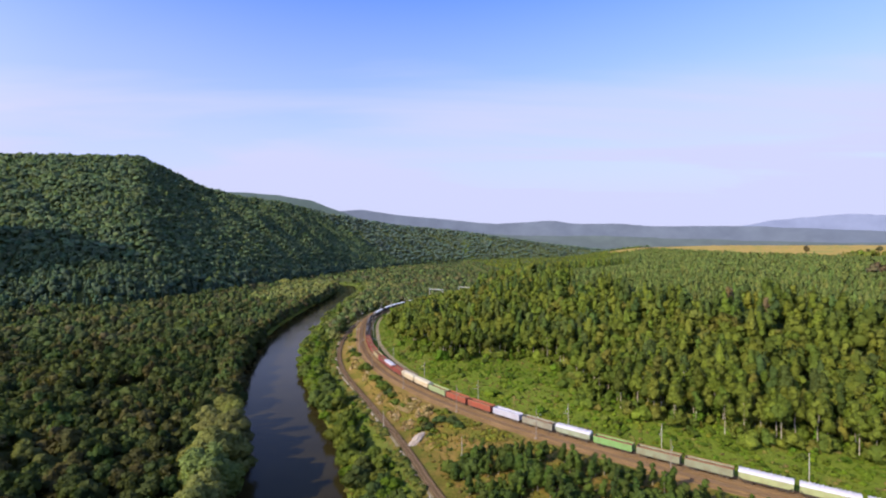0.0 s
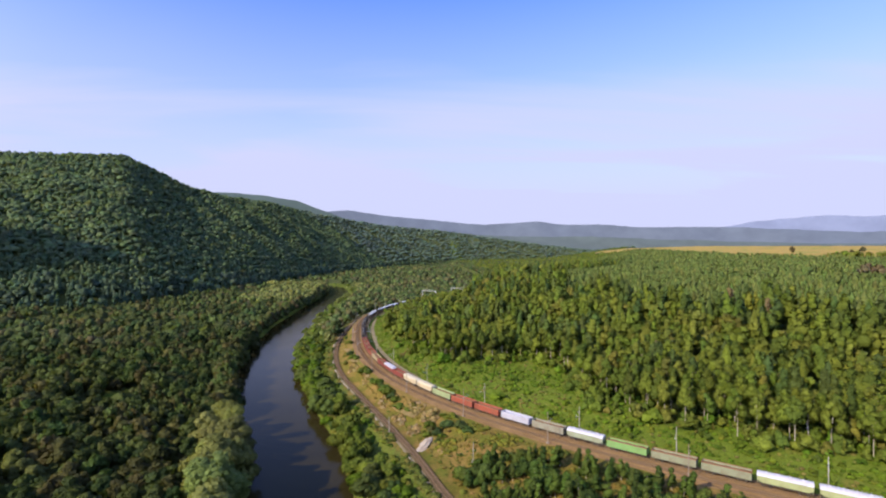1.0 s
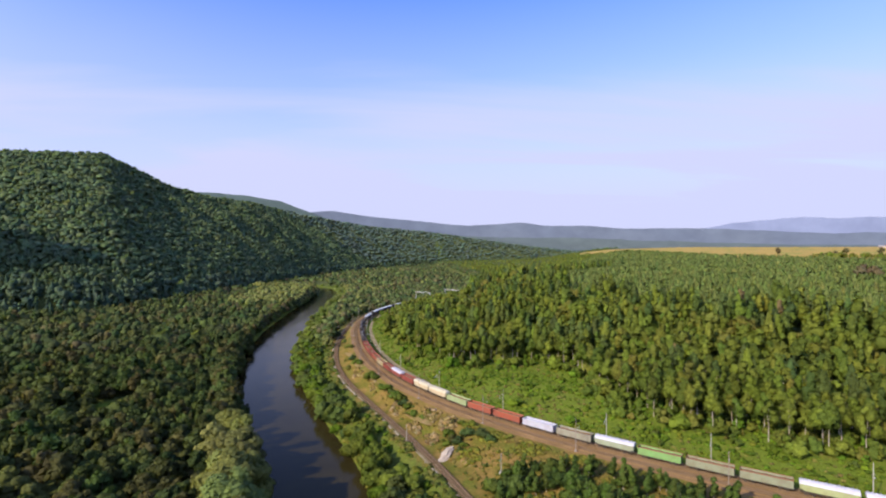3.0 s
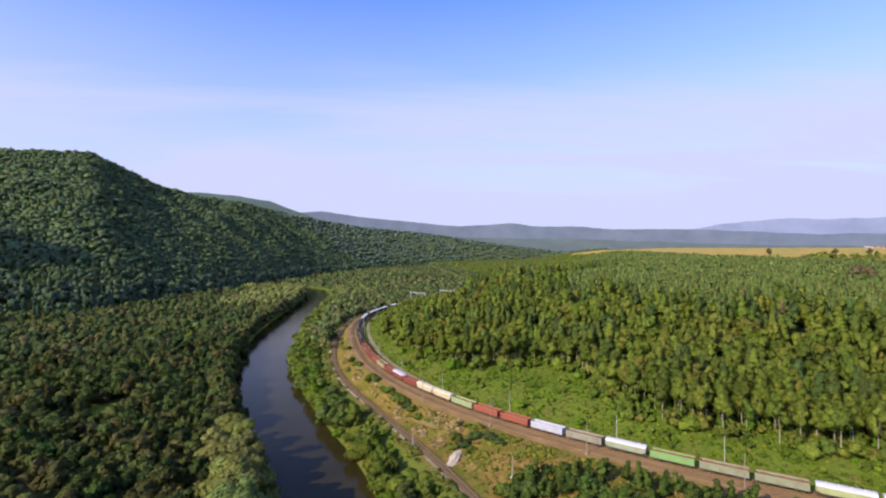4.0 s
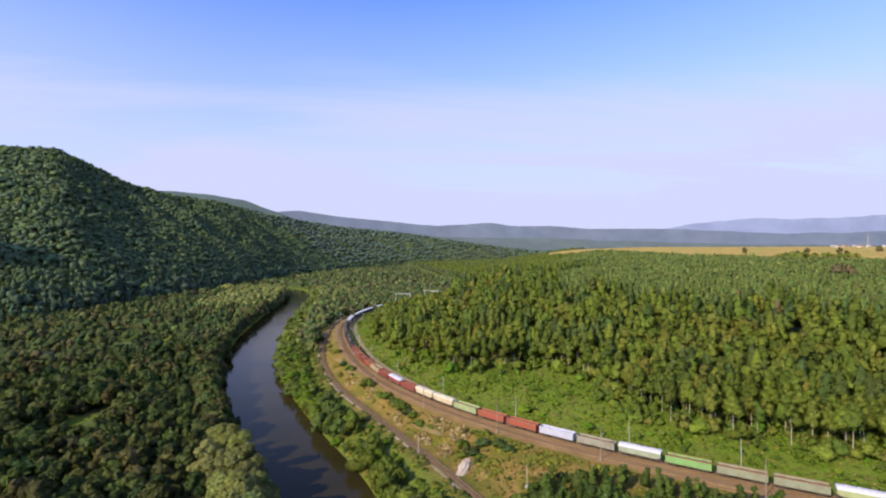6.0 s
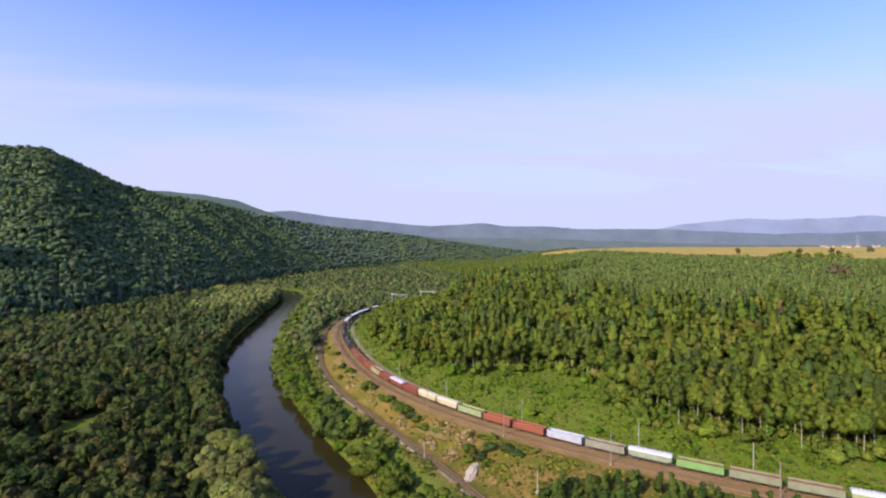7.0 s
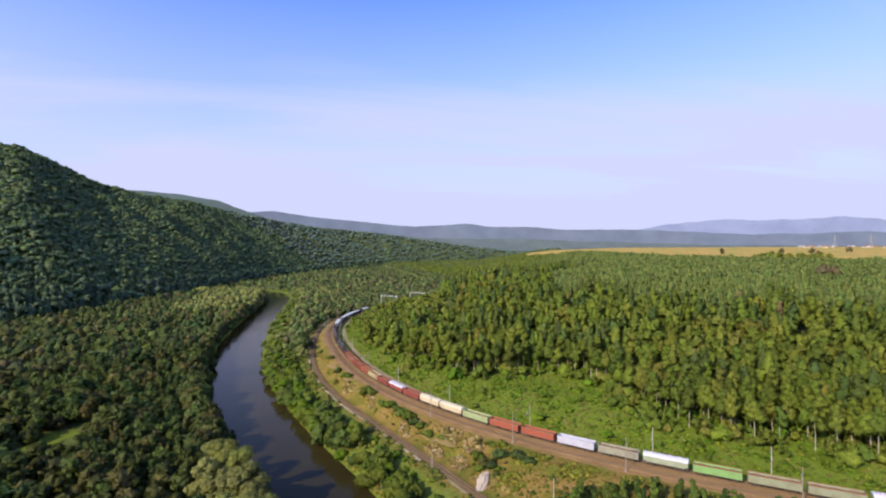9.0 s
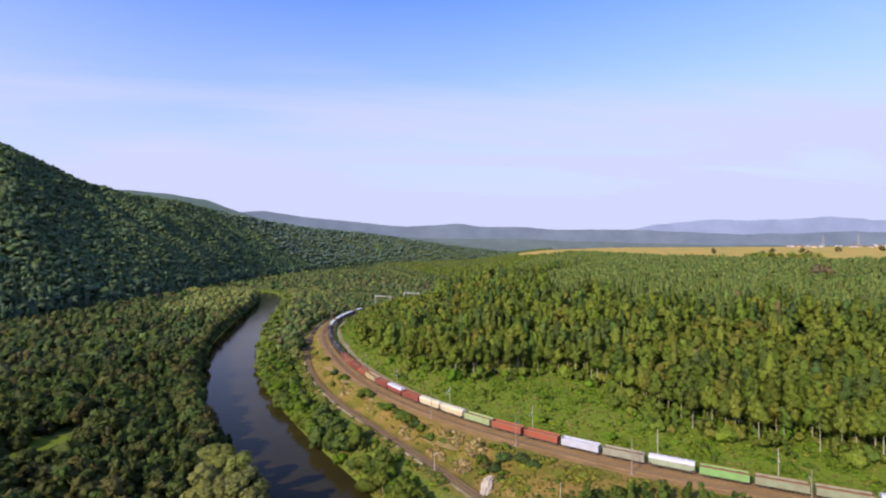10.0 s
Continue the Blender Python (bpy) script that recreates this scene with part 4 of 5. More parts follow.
def trunk_mesh(name, kind, seed, material):
    """A tapered, slightly bent trunk with limbs, in a tree one high."""
    r = random.Random(seed)
    bm = bmesh.new()
    p, rad = Vector((0, 0, -0.02)), 0.0125
    top = 0.8 if kind != "bush" else 0.5
    for i in range(4):
        q = Vector((r.uniform(-0.012, 0.012) * i, r.uniform(-0.012, 0.012) * i, top * (i + 1) / 4))
        tube(bm, p, q, rad, rad * 0.72, 6, i == 0)
        if i >= (1 if kind in ("broad", "bush", "willow") else 2):
            for _ in range(2):
                a, out = r.uniform(0, 6.28), r.uniform(0.08, 0.14)
                tube(bm, p.lerp(q, 0.6), p.lerp(q, 0.6) + Vector((out * math.cos(a), out * math.sin(a), 0.14)), rad * 0.45, rad * 0.15, 4, False)
        p, rad = q, rad * 0.72
    me = bpy.data.meshes.new(name)
    bm.to_mesh(me)
    bm.free()
    me.materials.append(material)
    return me


LEVELS = (480, 112, 20, 5)  # loose leaf sprays, from the nearest trees to the farthest
SHAPES = {(k, lv): [crown(k, lv, 100 * s + lv) for s in range(5 if lv < 2 else 4)] for k in ("broad", "bush", "tall", "fir", "pine", "birch") for lv in range(4)}
SHAPES.update({("willow", 0): [crown("willow", 0, 900 + s) for s in range(5)]})
SINGLE = {k: [(crown_mesh(SHAPES[(k, 0)][s]), trunk_mesh("trunk", k, s, pale_bark if k in ("tall", "birch") or s == 1 else bark)) for s in range(5)] for k in ("broad", "bush", "tall", "fir", "pine", "birch", "willow")}
SAY = {"willow": ("willow_tree", "large rounded willow", "willows"), "broad": ("tree", "leafy broad-crowned tree", "trees"), "bush": ("bush", "leafy green bush", "bushes"), "tall": ("birch_tree", "slender leafy birch with a pale trunk", "birches"),
       "birch": ("birch_tree", "pale-trunked birch with a high leafy crown", "birches"), "fir": ("fir_tree", "dark conical fir", "firs"), "pine": ("pine_tree", "tall pine with a bare lower trunk", "pines"), "sapling": ("young_tree", "slim dark green young tree", "young trees")}
SINGLE["sapling"], SHAPES[("sapling", 1)] = SINGLE["tall"], SHAPES[("tall", 1)]
rng = np.random.RandomState(7)


def scatter(spacing, r0, r1, b0=-64, b1=70):
    """Jittered points between two distances of the path's middle, in the bearings that are ahead."""
    n = int(r1 / spacing) + 1
    i, j = np.meshgrid(np.arange(-n, n + 1), np.arange(-n // 8, int(n * 1.14) + 1))
    x = (i + 0.5 * (j % 2)).ravel() * spacing + rng.uniform(-0.42, 0.42, i.size) * spacing - 28
    y = j.ravel() * spacing * 0.9 + rng.uniform(-0.42, 0.42, i.size) * spacing + 20
    d = np.hypot(x + 28, y - 20)
    b = np.degrees(np.arctan2(x + 28, y - 20))
    ok = (d >= r0) & (d < r1) & (b > np.where(d < 300, b0, b0 + 11)) & (b < np.where(d < 300, b1, b1 - 9))
    return x[ok], y[ok]


def shades(x, y, palette, spread=0.22):
    """A colour for each tree, in loose patches of one kind."""
    p, n = np.array(palette), len(x)
    at = 0.5 + 0.28 * waves(np.asarray(x), np.asarray(y), 70, 301) + rng.uniform(-0.4, 0.4, n)
    c = p[np.clip((at * len(p)).astype(int), 0, len(p) - 1)]
    return np.clip(c * rng.uniform(1 - spread, 1 + spread, (n, 1)) * rng.uniform(0.92, 1.08, (n, 3)), 0.005, 0.6)


masses = {}


def plant(name, x, y, kinds, high, palette, level, sink=0.0, squash=(0.85, 1.25), spread=0.22):
    """Adds trees to a joined woodland."""
    n = len(x)
    if not n:
        return
    z = height(x, y)
    ok = z > 0.4
    x, y, z, n = x[ok], y[ok], z[ok], int(ok.sum())
    hs = rng.uniform(*high, n) * (1 + 0.2 * waves(x, y, 34, 77))
    ws = hs * rng.uniform(*squash, n)
    tw, cols = rng.uniform(0, 6.28, n), shades(x, y, palette, spread)
    pick = rng.randint(0, len(kinds), n)
    var = rng.randint(0, 4, n)
    out = masses.setdefault(name, [[], [], [], 0, []])
    for ki, kind in enumerate(kinds):
        for s in range(4):
            idx = np.where((pick == ki) & (var == s))[0]
            if not len(idx):
                continue
            v, f, nv = SHAPES[(kind, level)][s]
            ca, sa = np.cos(tw[idx])[:, None], np.sin(tw[idx])[:, None]
            vx = (v[None, :, 0] * ca - v[None, :, 1] * sa) * ws[idx][:, None] + x[idx][:, None]
            vy = (v[None, :, 0] * sa + v[None, :, 1] * ca) * ws[idx][:, None] + y[idx][:, None]
            vz = v[None, :, 2] * hs[idx][:, None] + z[idx][:, None] - sink
            nx = nv[None, :, 0] * ca - nv[None, :, 1] * sa
            ny = nv[None, :, 0] * sa + nv[None, :, 1] * ca
            out[4].append(np.stack([nx, ny, np.broadcast_to(nv[None, :, 2], nx.shape)], -1).reshape(-1, 3).astype(np.float32))
            ff = f[None] + (np.arange(len(idx)) * len(v))[:, None, None] + out[3]
            out[0].append(np.stack([vx, vy, vz], -1).reshape(-1, 3))
            out[1].append(ff.reshape(-1, 3))
            out[2].append(np.repeat(cols[idx], len(v), 0))
            out[3] += len(idx) * len(v)


singles = {}


def stand(x, y, kind, high, palette, wide=(0.9, 1.2), note="", rest=""):
    """Single trees, each a thing with trunk and crown; past 280 of a kind the rest joins a woodland."""
    x, y = np.asarray(x, float), np.asarray(y, float)
    order = np.argsort(np.hypot(x + 28, y - 20))
    x, y = x[order], y[order]
    room = max(0, 280 - singles.get(kind, 0)) if rest else len(x)
    if len(x) > room:
        plant(rest, x[room:], y[room:], (kind,), high, palette, 1, 0.1, wide)
        x, y = x[:room], y[:room]
    singles[kind] = singles.get(kind, 0) + len(x)
    z = height(x, y)
    for px, py, pz, c in zip(x, y, z, shades(x, y, palette)):
        if pz < 0.3:
            continue
        s = rng.randint(0, 5)
        name, label, group = SAY[kind]
        h, w = rng.uniform(*high), rng.uniform(*wide)
        t = tagged(new(name), label + (" " + note if note else ""), "tree" if kind != "bush" else "bush", group)
        for nm, me in (("crown", SINGLE[kind][s][0]), ("trunk", SINGLE[kind][s][1])):
            o = new(nm, me)
            o.parent = t
            o.color = (*c, 1)
        t.matrix_basis = pose(px, py, pz - 0.1, 0, 0, rng.uniform(0, 360)) @ Matrix.Diagonal((h * w, h * w, h, 1))


def lines_at(x, y):
    return side_distance(main_plan, x, y), side_distance(low_plan, x, y), side_distance(river_plan, x, y)


OLIVE = OLIVE_NEAR = [(0.034, 0.058, 0.017), (0.047, 0.068, 0.019), (0.058, 0.077, 0.021), (0.069, 0.083, 0.023), (0.081, 0.076, 0.027), (0.071, 0.102, 0.026)]
GREEN = [(0.09, 0.124, 0.021), (0.108, 0.144, 0.021), (0.123, 0.157, 0.022), (0.14, 0.167, 0.025), (0.152, 0.158, 0.03)]
LUSH = [(0.086, 0.143, 0.012), (0.1, 0.16, 0.013), (0.114, 0.17, 0.014), (0.131, 0.164, 0.018)]
WILLOW_NEAR = [(0.15, 0.172, 0.052), (0.165, 0.182, 0.054), (0.175, 0.188, 0.058)]
WILLOW = [(0.16, 0.185, 0.06), (0.175, 0.195, 0.06), (0.19, 0.2, 0.065)]
DARK = [(0.06, 0.095, 0.028), (0.074, 0.108, 0.029), (0.088, 0.12, 0.029)]
# distance haze is put into the ridge leaf colours, paler and bluer, strongest far off
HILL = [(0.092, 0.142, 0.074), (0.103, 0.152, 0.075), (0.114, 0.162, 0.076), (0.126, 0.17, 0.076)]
HILL_HAZED = [(0.118, 0.172, 0.145), (0.128, 0.182, 0.15), (0.138, 0.19, 0.152)]
PINE = [(0.112, 0.156, 0.042), (0.126, 0.164, 0.045), (0.142, 0.172, 0.047)]

WILLOWS = ((-99, 226, 18), (-91, 213, 20), (-105, 235, 15), (-86.5, 201, 20), (-101, 213, 17), (-82, 190, 19), (-94, 201, 17.5), (-77.5, 179, 20), (-89, 187, 16), (-82, 176, 22), (-78, 166, 26), (-74, 155, 26), (-70, 144, 22), (-67, 134, 22), (-63, 122, 22), (-150, 180, 12), (-158, 186, 12), (-143, 176, 11))
NEAR, MID, FAR = 235, 450, 900
for spacing, r0, r1, level in ((6.0, 118, NEAR, 0), (6.1, NEAR, MID, 1), (8.2, MID, FAR, 2), (13.0, FAR, 2100, 3), (25.0, 2100, 4400, 3)):
    x, y = scatter(spacing, r0, r1)
    dm, dl, dr = lines_at(x, y)
    t = x / np.maximum(y, 1)
    if level in (1, 3):  # the wood on the slope and the ridge stands closer
        x2, y2 = scatter(5.7 if level == 1 else spacing * (0.64 if r0 < 2000 else 0.88), r0, r1)
        l2 = lines_at(x2, y2)
        close = (l2[0] > 20) if level == 1 else ((y2 > np.interp(x2 / np.maximum(y2, 1), RIDGE[:, 0], RIDGE[:, 1])) & ((l2[0] < -60) | (y2 > 1600)))
        apart = ~((dm > 20) if level == 1 else ((y > np.interp(t, RIDGE[:, 0], RIDGE[:, 1])) & ((dm < -60) | (y > 1600))))
        x, y = np.concatenate([x[apart], x2[close]]), np.concatenate([y[apart], y2[close]])
        dm, dl, dr = (np.concatenate([p[apart], q[close]]) for p, q in zip((dm, dl, dr), l2))
        t = x / np.maximum(y, 1)
    foot = np.interp(t, RIDGE[:, 0], RIDGE[:, 1])
    on_ridge = (y > foot) & (t < 0.42) & ((dm < -60) | (y > 1600))
    patch = waves(x, y, 55, 91)
    meadow = ((x + 181) / 12) ** 2 + ((y - 273) / 20) ** 2 < 1
    meadow |= (np.abs(x + 443) < 13) & (y > 490) & (y < 640)
    for wx, wy, _ in WILLOWS:
        meadow |= np.hypot(x - wx, y - wy) < 8.5
    left = (dr < -RIVER_HALF - 1) & ~on_ridge & ~meadow & ((waves(x, y, 42, 63) > -0.62) | (rng.uniform(0, 1, len(x)) < 0.25))
    # farther crowns turn paler and bluer: distance haze mixed into the leaf colours
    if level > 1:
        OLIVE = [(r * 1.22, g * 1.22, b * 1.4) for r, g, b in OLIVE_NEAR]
    # the flood plain
    if level == 0:
        stand(x[left], y[left], "broad", (7, 14), OLIVE, (0.85, 1.2), "in the flood-plain wood", "floodplain_wood")
    else:
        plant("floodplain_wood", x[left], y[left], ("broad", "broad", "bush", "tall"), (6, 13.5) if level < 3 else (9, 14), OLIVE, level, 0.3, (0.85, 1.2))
    # the valley floor beyond the bend of the line
    if level == 3:  # far off, fewer and broader crowns
        left = left & (rng.uniform(0, 1, len(x)) < 0.6)
    north = (rng.uniform(0, 1, len(x)) < (0.4 if level == 3 else 1.0)) & (dr > RIVER_HALF + 1) & (dl < -6) & ~on_ridge & (y > 400)
    low_bank = north & (dr < RIVER_HALF + 24)
    plant("river_willows", x[low_bank], y[low_bank], ("bush", "broad"), (3, 6), GREEN[:2] + WILLOW[:1], max(level, 2), 0.3, (1.2, 1.7))
    north &= ~low_bank
    if level:
        # valley leaves lifted and blued as well, haze put into their colour
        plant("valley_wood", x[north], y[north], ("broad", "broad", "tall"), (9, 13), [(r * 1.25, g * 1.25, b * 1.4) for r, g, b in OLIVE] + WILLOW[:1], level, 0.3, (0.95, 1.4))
    # the wooded slope and the plateau behind the line
    edge = 30 + 9 * waves(x, y, 38, 17) + 42 * np.exp(-((x - 44) / 32) ** 2 - ((y - 257) / 30) ** 2) - np.clip((y - 330) / 20, 0, 14)
    lost = (y > 790) & (dm > -140) & (dm <= edge) & ~on_ridge & (dl > -6)  # the wood closes over the line beyond the bend
    # the same haze-lifted leaf colours as on the valley floor
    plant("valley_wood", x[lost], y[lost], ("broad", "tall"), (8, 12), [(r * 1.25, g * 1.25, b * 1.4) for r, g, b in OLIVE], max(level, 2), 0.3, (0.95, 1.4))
    wood = (dm > edge) & ~in_field(x, y, dm) & ~on_ridge
    inner = wood & (y > 405) & (dm < 100) & (x < 90)  # low growth inside the bend
    plant("slope_wood", x[inner], y[inner], ("tall", "broad"), (5, 8), GREEN, max(level, 1), 0.3, (1.1, 1.5))
    wood &= ~inner
    old = wood & ((dm < 155 + 35 * patch) | ((np.hypot(x + 28, y - 20) > 1350) & (t < 0.4)))
    if level < 2:
        rim = old & (dm < edge + 15) & (np.hypot(x + 28, y - 20) < 330)
        stand(x[rim], y[rim], "birch", (13, 18), GREEN, (0.9, 1.2), "at the wood edge", "slope_wood")
        old = old & ~rim
    if level == 0:
        pines, broad = old & (patch > 0.25), old & (patch <= 0.25)
        stand(x[pines], y[pines], "pine", (17, 22), DARK + GREEN[:1], (0.8, 1.0), "above the railway", "slope_wood")
        stand(x[broad], y[broad], "tall", (14, 19), GREEN, (0.9, 1.2), "on the wooded slope", "slope_wood")
    else:
        a, b = old & (patch > 0.1), old & (patch <= 0.1)
        plant("slope_wood", x[a], y[a], ("pine", "fir", "tall", "pine"), (14, 21) if level < 3 else (8, 12), DARK + GREEN[:4], level, 0.3, (0.85, 1.15))
        plant("slope_wood", x[b], y[b], ("tall", "birch", "broad", "broad", "pine"), (11, 18) if level < 3 else (7, 11), GREEN, level, 0.3, (0.85, 1.2))
    # the ridge
    if level:
        hill = on_ridge & (y < np.interp(t, RIDGE[:, 0], RIDGE[:, 2]) * 1.05)
        # beyond 2 km the leaves take the bluer, hazier colours
        blue = HILL_HAZED if r0 > 2000 else HILL
        hem = hill & (y < foot + 45 + 25 * patch)  # taller trees along the foot, their colours a darkened HILL
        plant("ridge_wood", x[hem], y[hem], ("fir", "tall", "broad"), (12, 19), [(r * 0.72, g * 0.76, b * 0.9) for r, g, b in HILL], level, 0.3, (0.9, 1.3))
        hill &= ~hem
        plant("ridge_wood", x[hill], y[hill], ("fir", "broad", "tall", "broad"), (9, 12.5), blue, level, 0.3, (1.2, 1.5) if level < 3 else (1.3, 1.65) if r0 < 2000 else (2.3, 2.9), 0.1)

# the young plantation on the plateau, close and even, lower towards the field
for spacing, r0, r1, level, tall in ((4.8, 300, 470, 2, (6, 8.5)), (5.2, 470, 850, 3, (5.5, 8)), (5.6, 850, 1350, 3, (6.5, 9))):
    x, y = scatter(spacing, r0, r1)
    dm, dl, dr = lines_at(x, y)
    young = (dm >= 155 + 35 * waves(x, y, 55, 91)) & ~in_field(x, y, dm)
    plant("plateau_pine_wood", x[young], y[young], ("fir", "fir", "tall", "fir"), tall, PINE, level, 0.3, (1.0, 1.4))

# woodland below and behind the flight
i, j = np.meshgrid(np.arange(-42, 43), np.arange(-38, 14))
x, y = i.ravel() * 11.0 + rng.uniform(-4, 4, i.size), j.ravel() * 11.0 + rng.uniform(-4, 4, i.size)
d, b = np.hypot(x + 28, y - 20), np.abs(np.degrees(np.arctan2(x + 28, y - 20)) - 3)
dm, dl, dr = lines_at(x, y)
hidden = ((d < 118) | (b > 70)) & (d < 450) & (np.abs(dr) > RIVER_HALF + 3) & ((dl < -9) | (dm > 26))
below = hidden & (d < 140)
plant("floodplain_wood", x[below], y[below], ("broad", "broad", "tall"), (8, 13), OLIVE_NEAR + GREEN[:2], 1, 0.3, (0.95, 1.4))
hidden &= ~below
plant("floodplain_wood", x[hidden], y[hidden], ("broad", "tall"), (8, 13), OLIVE_NEAR + GREEN[:2], 3, 0.3, (0.95, 1.4))

# the river bank below the single line
for spacing, r0, r1, level in ((5.0, 100, 240, 0), (4.8, 240, 560, 1), (7, 560, 1000, 2)):
    x, y = scatter(spacing, r0, r1)
    dm, dl, dr = lines_at(x, y)
    bank = (dl < -6.2 - 1.2 * waves(x, y, 23, 4)) & (dr > RIVER_HALF + 1.0) & (y < 420)
    low = bank & (dl > -11.5)
    bank &= ~low
    plant("bank_shrubs", x[low], y[low], ("bush",), (1.6, 3.0), GREEN + LUSH[:2], max(level, 1), 0.2, (1.2, 1.8))
    if level == 0:
        high = bank & (waves(x, y, 24, 44) > 0.05)
        stand(x[high], y[high], "broad", (7, 10.5), DARK + GREEN[:2], (0.9, 1.2), "on the river bank")
        stand(x[bank & ~high], y[bank & ~high], "bush", (4.0, 7.0), GREEN[:4] + LUSH[:2] + DARK[:2], (1.1, 1.5), "on the river bank", "bank_shrubs")
    else:
        plant("bank_shrubs", x[bank], y[bank], ("bush", "broad", "bush"), (4.5, 9), DARK + GREEN[:3] + LUSH[:2], level, 0.2, (1.0, 1.3))

# a close row of taller trees over the other bank
for spacing, r0, r1, level in ((4.8, 235, 450, 1), (5.5, 450, 1000, 2)):
    x, y = scatter(spacing, r0, r1)
    dm, dl, dr = lines_at(x, y)
    row = (dr < -RIVER_HALF - 1.2) & (dr > -RIVER_HALF - 8)
    plant("floodplain_wood", x[row], y[row], ("broad", "tall", "broad"), (11, 15), OLIVE_NEAR[1:], level, 0.2, (0.85, 1.15))

# shrubs on the open slope above the line, and grass clumps beside it
for spacing, r0, r1, level in ((2.2, 120, 330, 3), (3.2, 330, 700, 3)):
    x, y = scatter(spacing, r0, r1)
    dm, dl, dr = lines_at(x, y)
    slope = (dm > 9.5) & (dm < 82)
    k = waves(x, y, 34, 13) + 0.25 * waves(x, y, 9, 14)
    some = rng.uniform(0, 1, len(x)) < 0.85
    a, b = slope & (k > -0.25) & some, slope & (k <= -0.25) & some
    big = a & (rng.uniform(0, 1, len(x)) < 0.045)
    plant("slope_shrubs", x[a], y[a], ("bush",), (0.6, 1.5), LUSH, level, 0.2, (1.2, 1.8))
    plant("slope_shrubs", x[big], y[big], ("bush", "broad"), (2.2, 4.2), LUSH[:2] + GREEN[:2], 2, 0.25, (1.0, 1.5))
    plant("slope_shrubs", x[b], y[b], ("bush",), (0.45, 1.0), [(0.12, 0.145, 0.024), (0.11, 0.15, 0.024), (0.16, 0.15, 0.04), (0.2, 0.16, 0.05)], level, 0.2, (1.3, 2.0))

# undergrowth that closes the edge of the wood
for spacing, r0, r1, level in ((3.6, 120, 330, 1), (4.5, 330, 520, 2)):
    x, y = scatter(spacing, r0, r1)
    dm, dl, dr = lines_at(x, y)
    edge = 30 + 9 * waves(x, y, 38, 17) + 42 * np.exp(-((x - 44) / 32) ** 2 - ((y - 257) / 30) ** 2) - np.clip((y - 330) / 20, 0, 14)
    under = (dm > edge - 5) & (dm < edge + 20) & (rng.uniform(0, 1, len(x)) < 0.75) & (x > -60)
    plant("edge_undergrowth", x[under], y[under], ("bush", "tall", "broad"), (3.0, 7.5), GREEN + LUSH[:1], level, 0.2, (0.9, 1.3))

# grass and weeds creeping over the shoulders of the single line, and yellow-green reeds along the water
x, y = scatter(1.25, 120, 430)
dm, dl, dr = lines_at(x, y)
k = waves(x, y, 31, 52) + 0.4 * waves(x, y, 8, 53)
weed = (dl < -2.5) & (dl > -6.5) & (y < 420) & (k > -0.1) & (rng.uniform(0, 1, len(x)) < 0.75)
plant("shoulder_weeds", x[weed], y[weed], ("bush",), (0.7, 1.7), [(0.09, 0.115, 0.022), (0.12, 0.135, 0.025), (0.15, 0.14, 0.035)], 3, 0.3, (1.2, 1.9))
reed = (dr > RIVER_HALF - 1.5) & (dr < RIVER_HALF + 4.5 + 2.5 * k) & (dl < -8) & (rng.uniform(0, 1, len(x)) < 0.8)
plant("bank_reeds", x[reed], y[reed], ("bush", "fir"), (0.9, 2.2), [(0.15, 0.17, 0.03), (0.18, 0.18, 0.035), (0.2, 0.185, 0.04)], 3, 0.2, (0.9, 1.5))

# the strip between the lines: tufts, bushes and a thicket of young trees
x, y = scatter(1.7, 120, 430)
dm, dl, dr = lines_at(x, y)
strip = (dm < -12.5) & (dl > 5.0) & (y < 560)
k = waves(x, y, 26, 22)
tuft = strip & (rng.uniform(0, 1, len(x)) < 0.8)
plant("dry_grass_tufts", x[tuft], y[tuft], ("bush", "fir"), (0.4, 1.05), [(0.09, 0.11, 0.02), (0.14, 0.135, 0.025), (0.18, 0.145, 0.036), (0.21, 0.155, 0.05)], 3, 0.15, (1.3, 2.2))
shrub = strip & (k > 0.35) & (rng.uniform(0, 1, len(x)) < 0.16) & (y > 195)
plant("strip_shrubs", x[shrub], y[shrub], ("bush",), (1.2, 3.4), GREEN + OLIVE_NEAR[3:], 1, 0.2, (1.1, 1.6))
x, y = scatter(3.4, 100, 260)
dm, dl, dr = lines_at(x, y)
thick = (dm < -17) & (dl > 7.5) & (y < 182 - 0.5 * x + 4 * waves(x, y, 30, 3)) & (x > -6) & (x < 110) & (waves(x, y, 21, 8) > np.where(y < 172, -0.28, 0.1))
slim = thick & (waves(x, y, 16, 88) > -0.1)
THICKET = [(0.055, 0.093, 0.021), (0.07, 0.108, 0.022), (0.088, 0.124, 0.024)]
stand(x[slim], y[slim], "sapling", (5.5, 8.0), THICKET, (1.2, 1.5), "in the thicket between the railway lines", "strip_shrubs")
stand(x[thick & ~slim], y[thick & ~slim], "bush", (3.5, 6.0), THICKET, (0.9, 1.2), "in the thicket between the railway lines", "strip_shrubs")
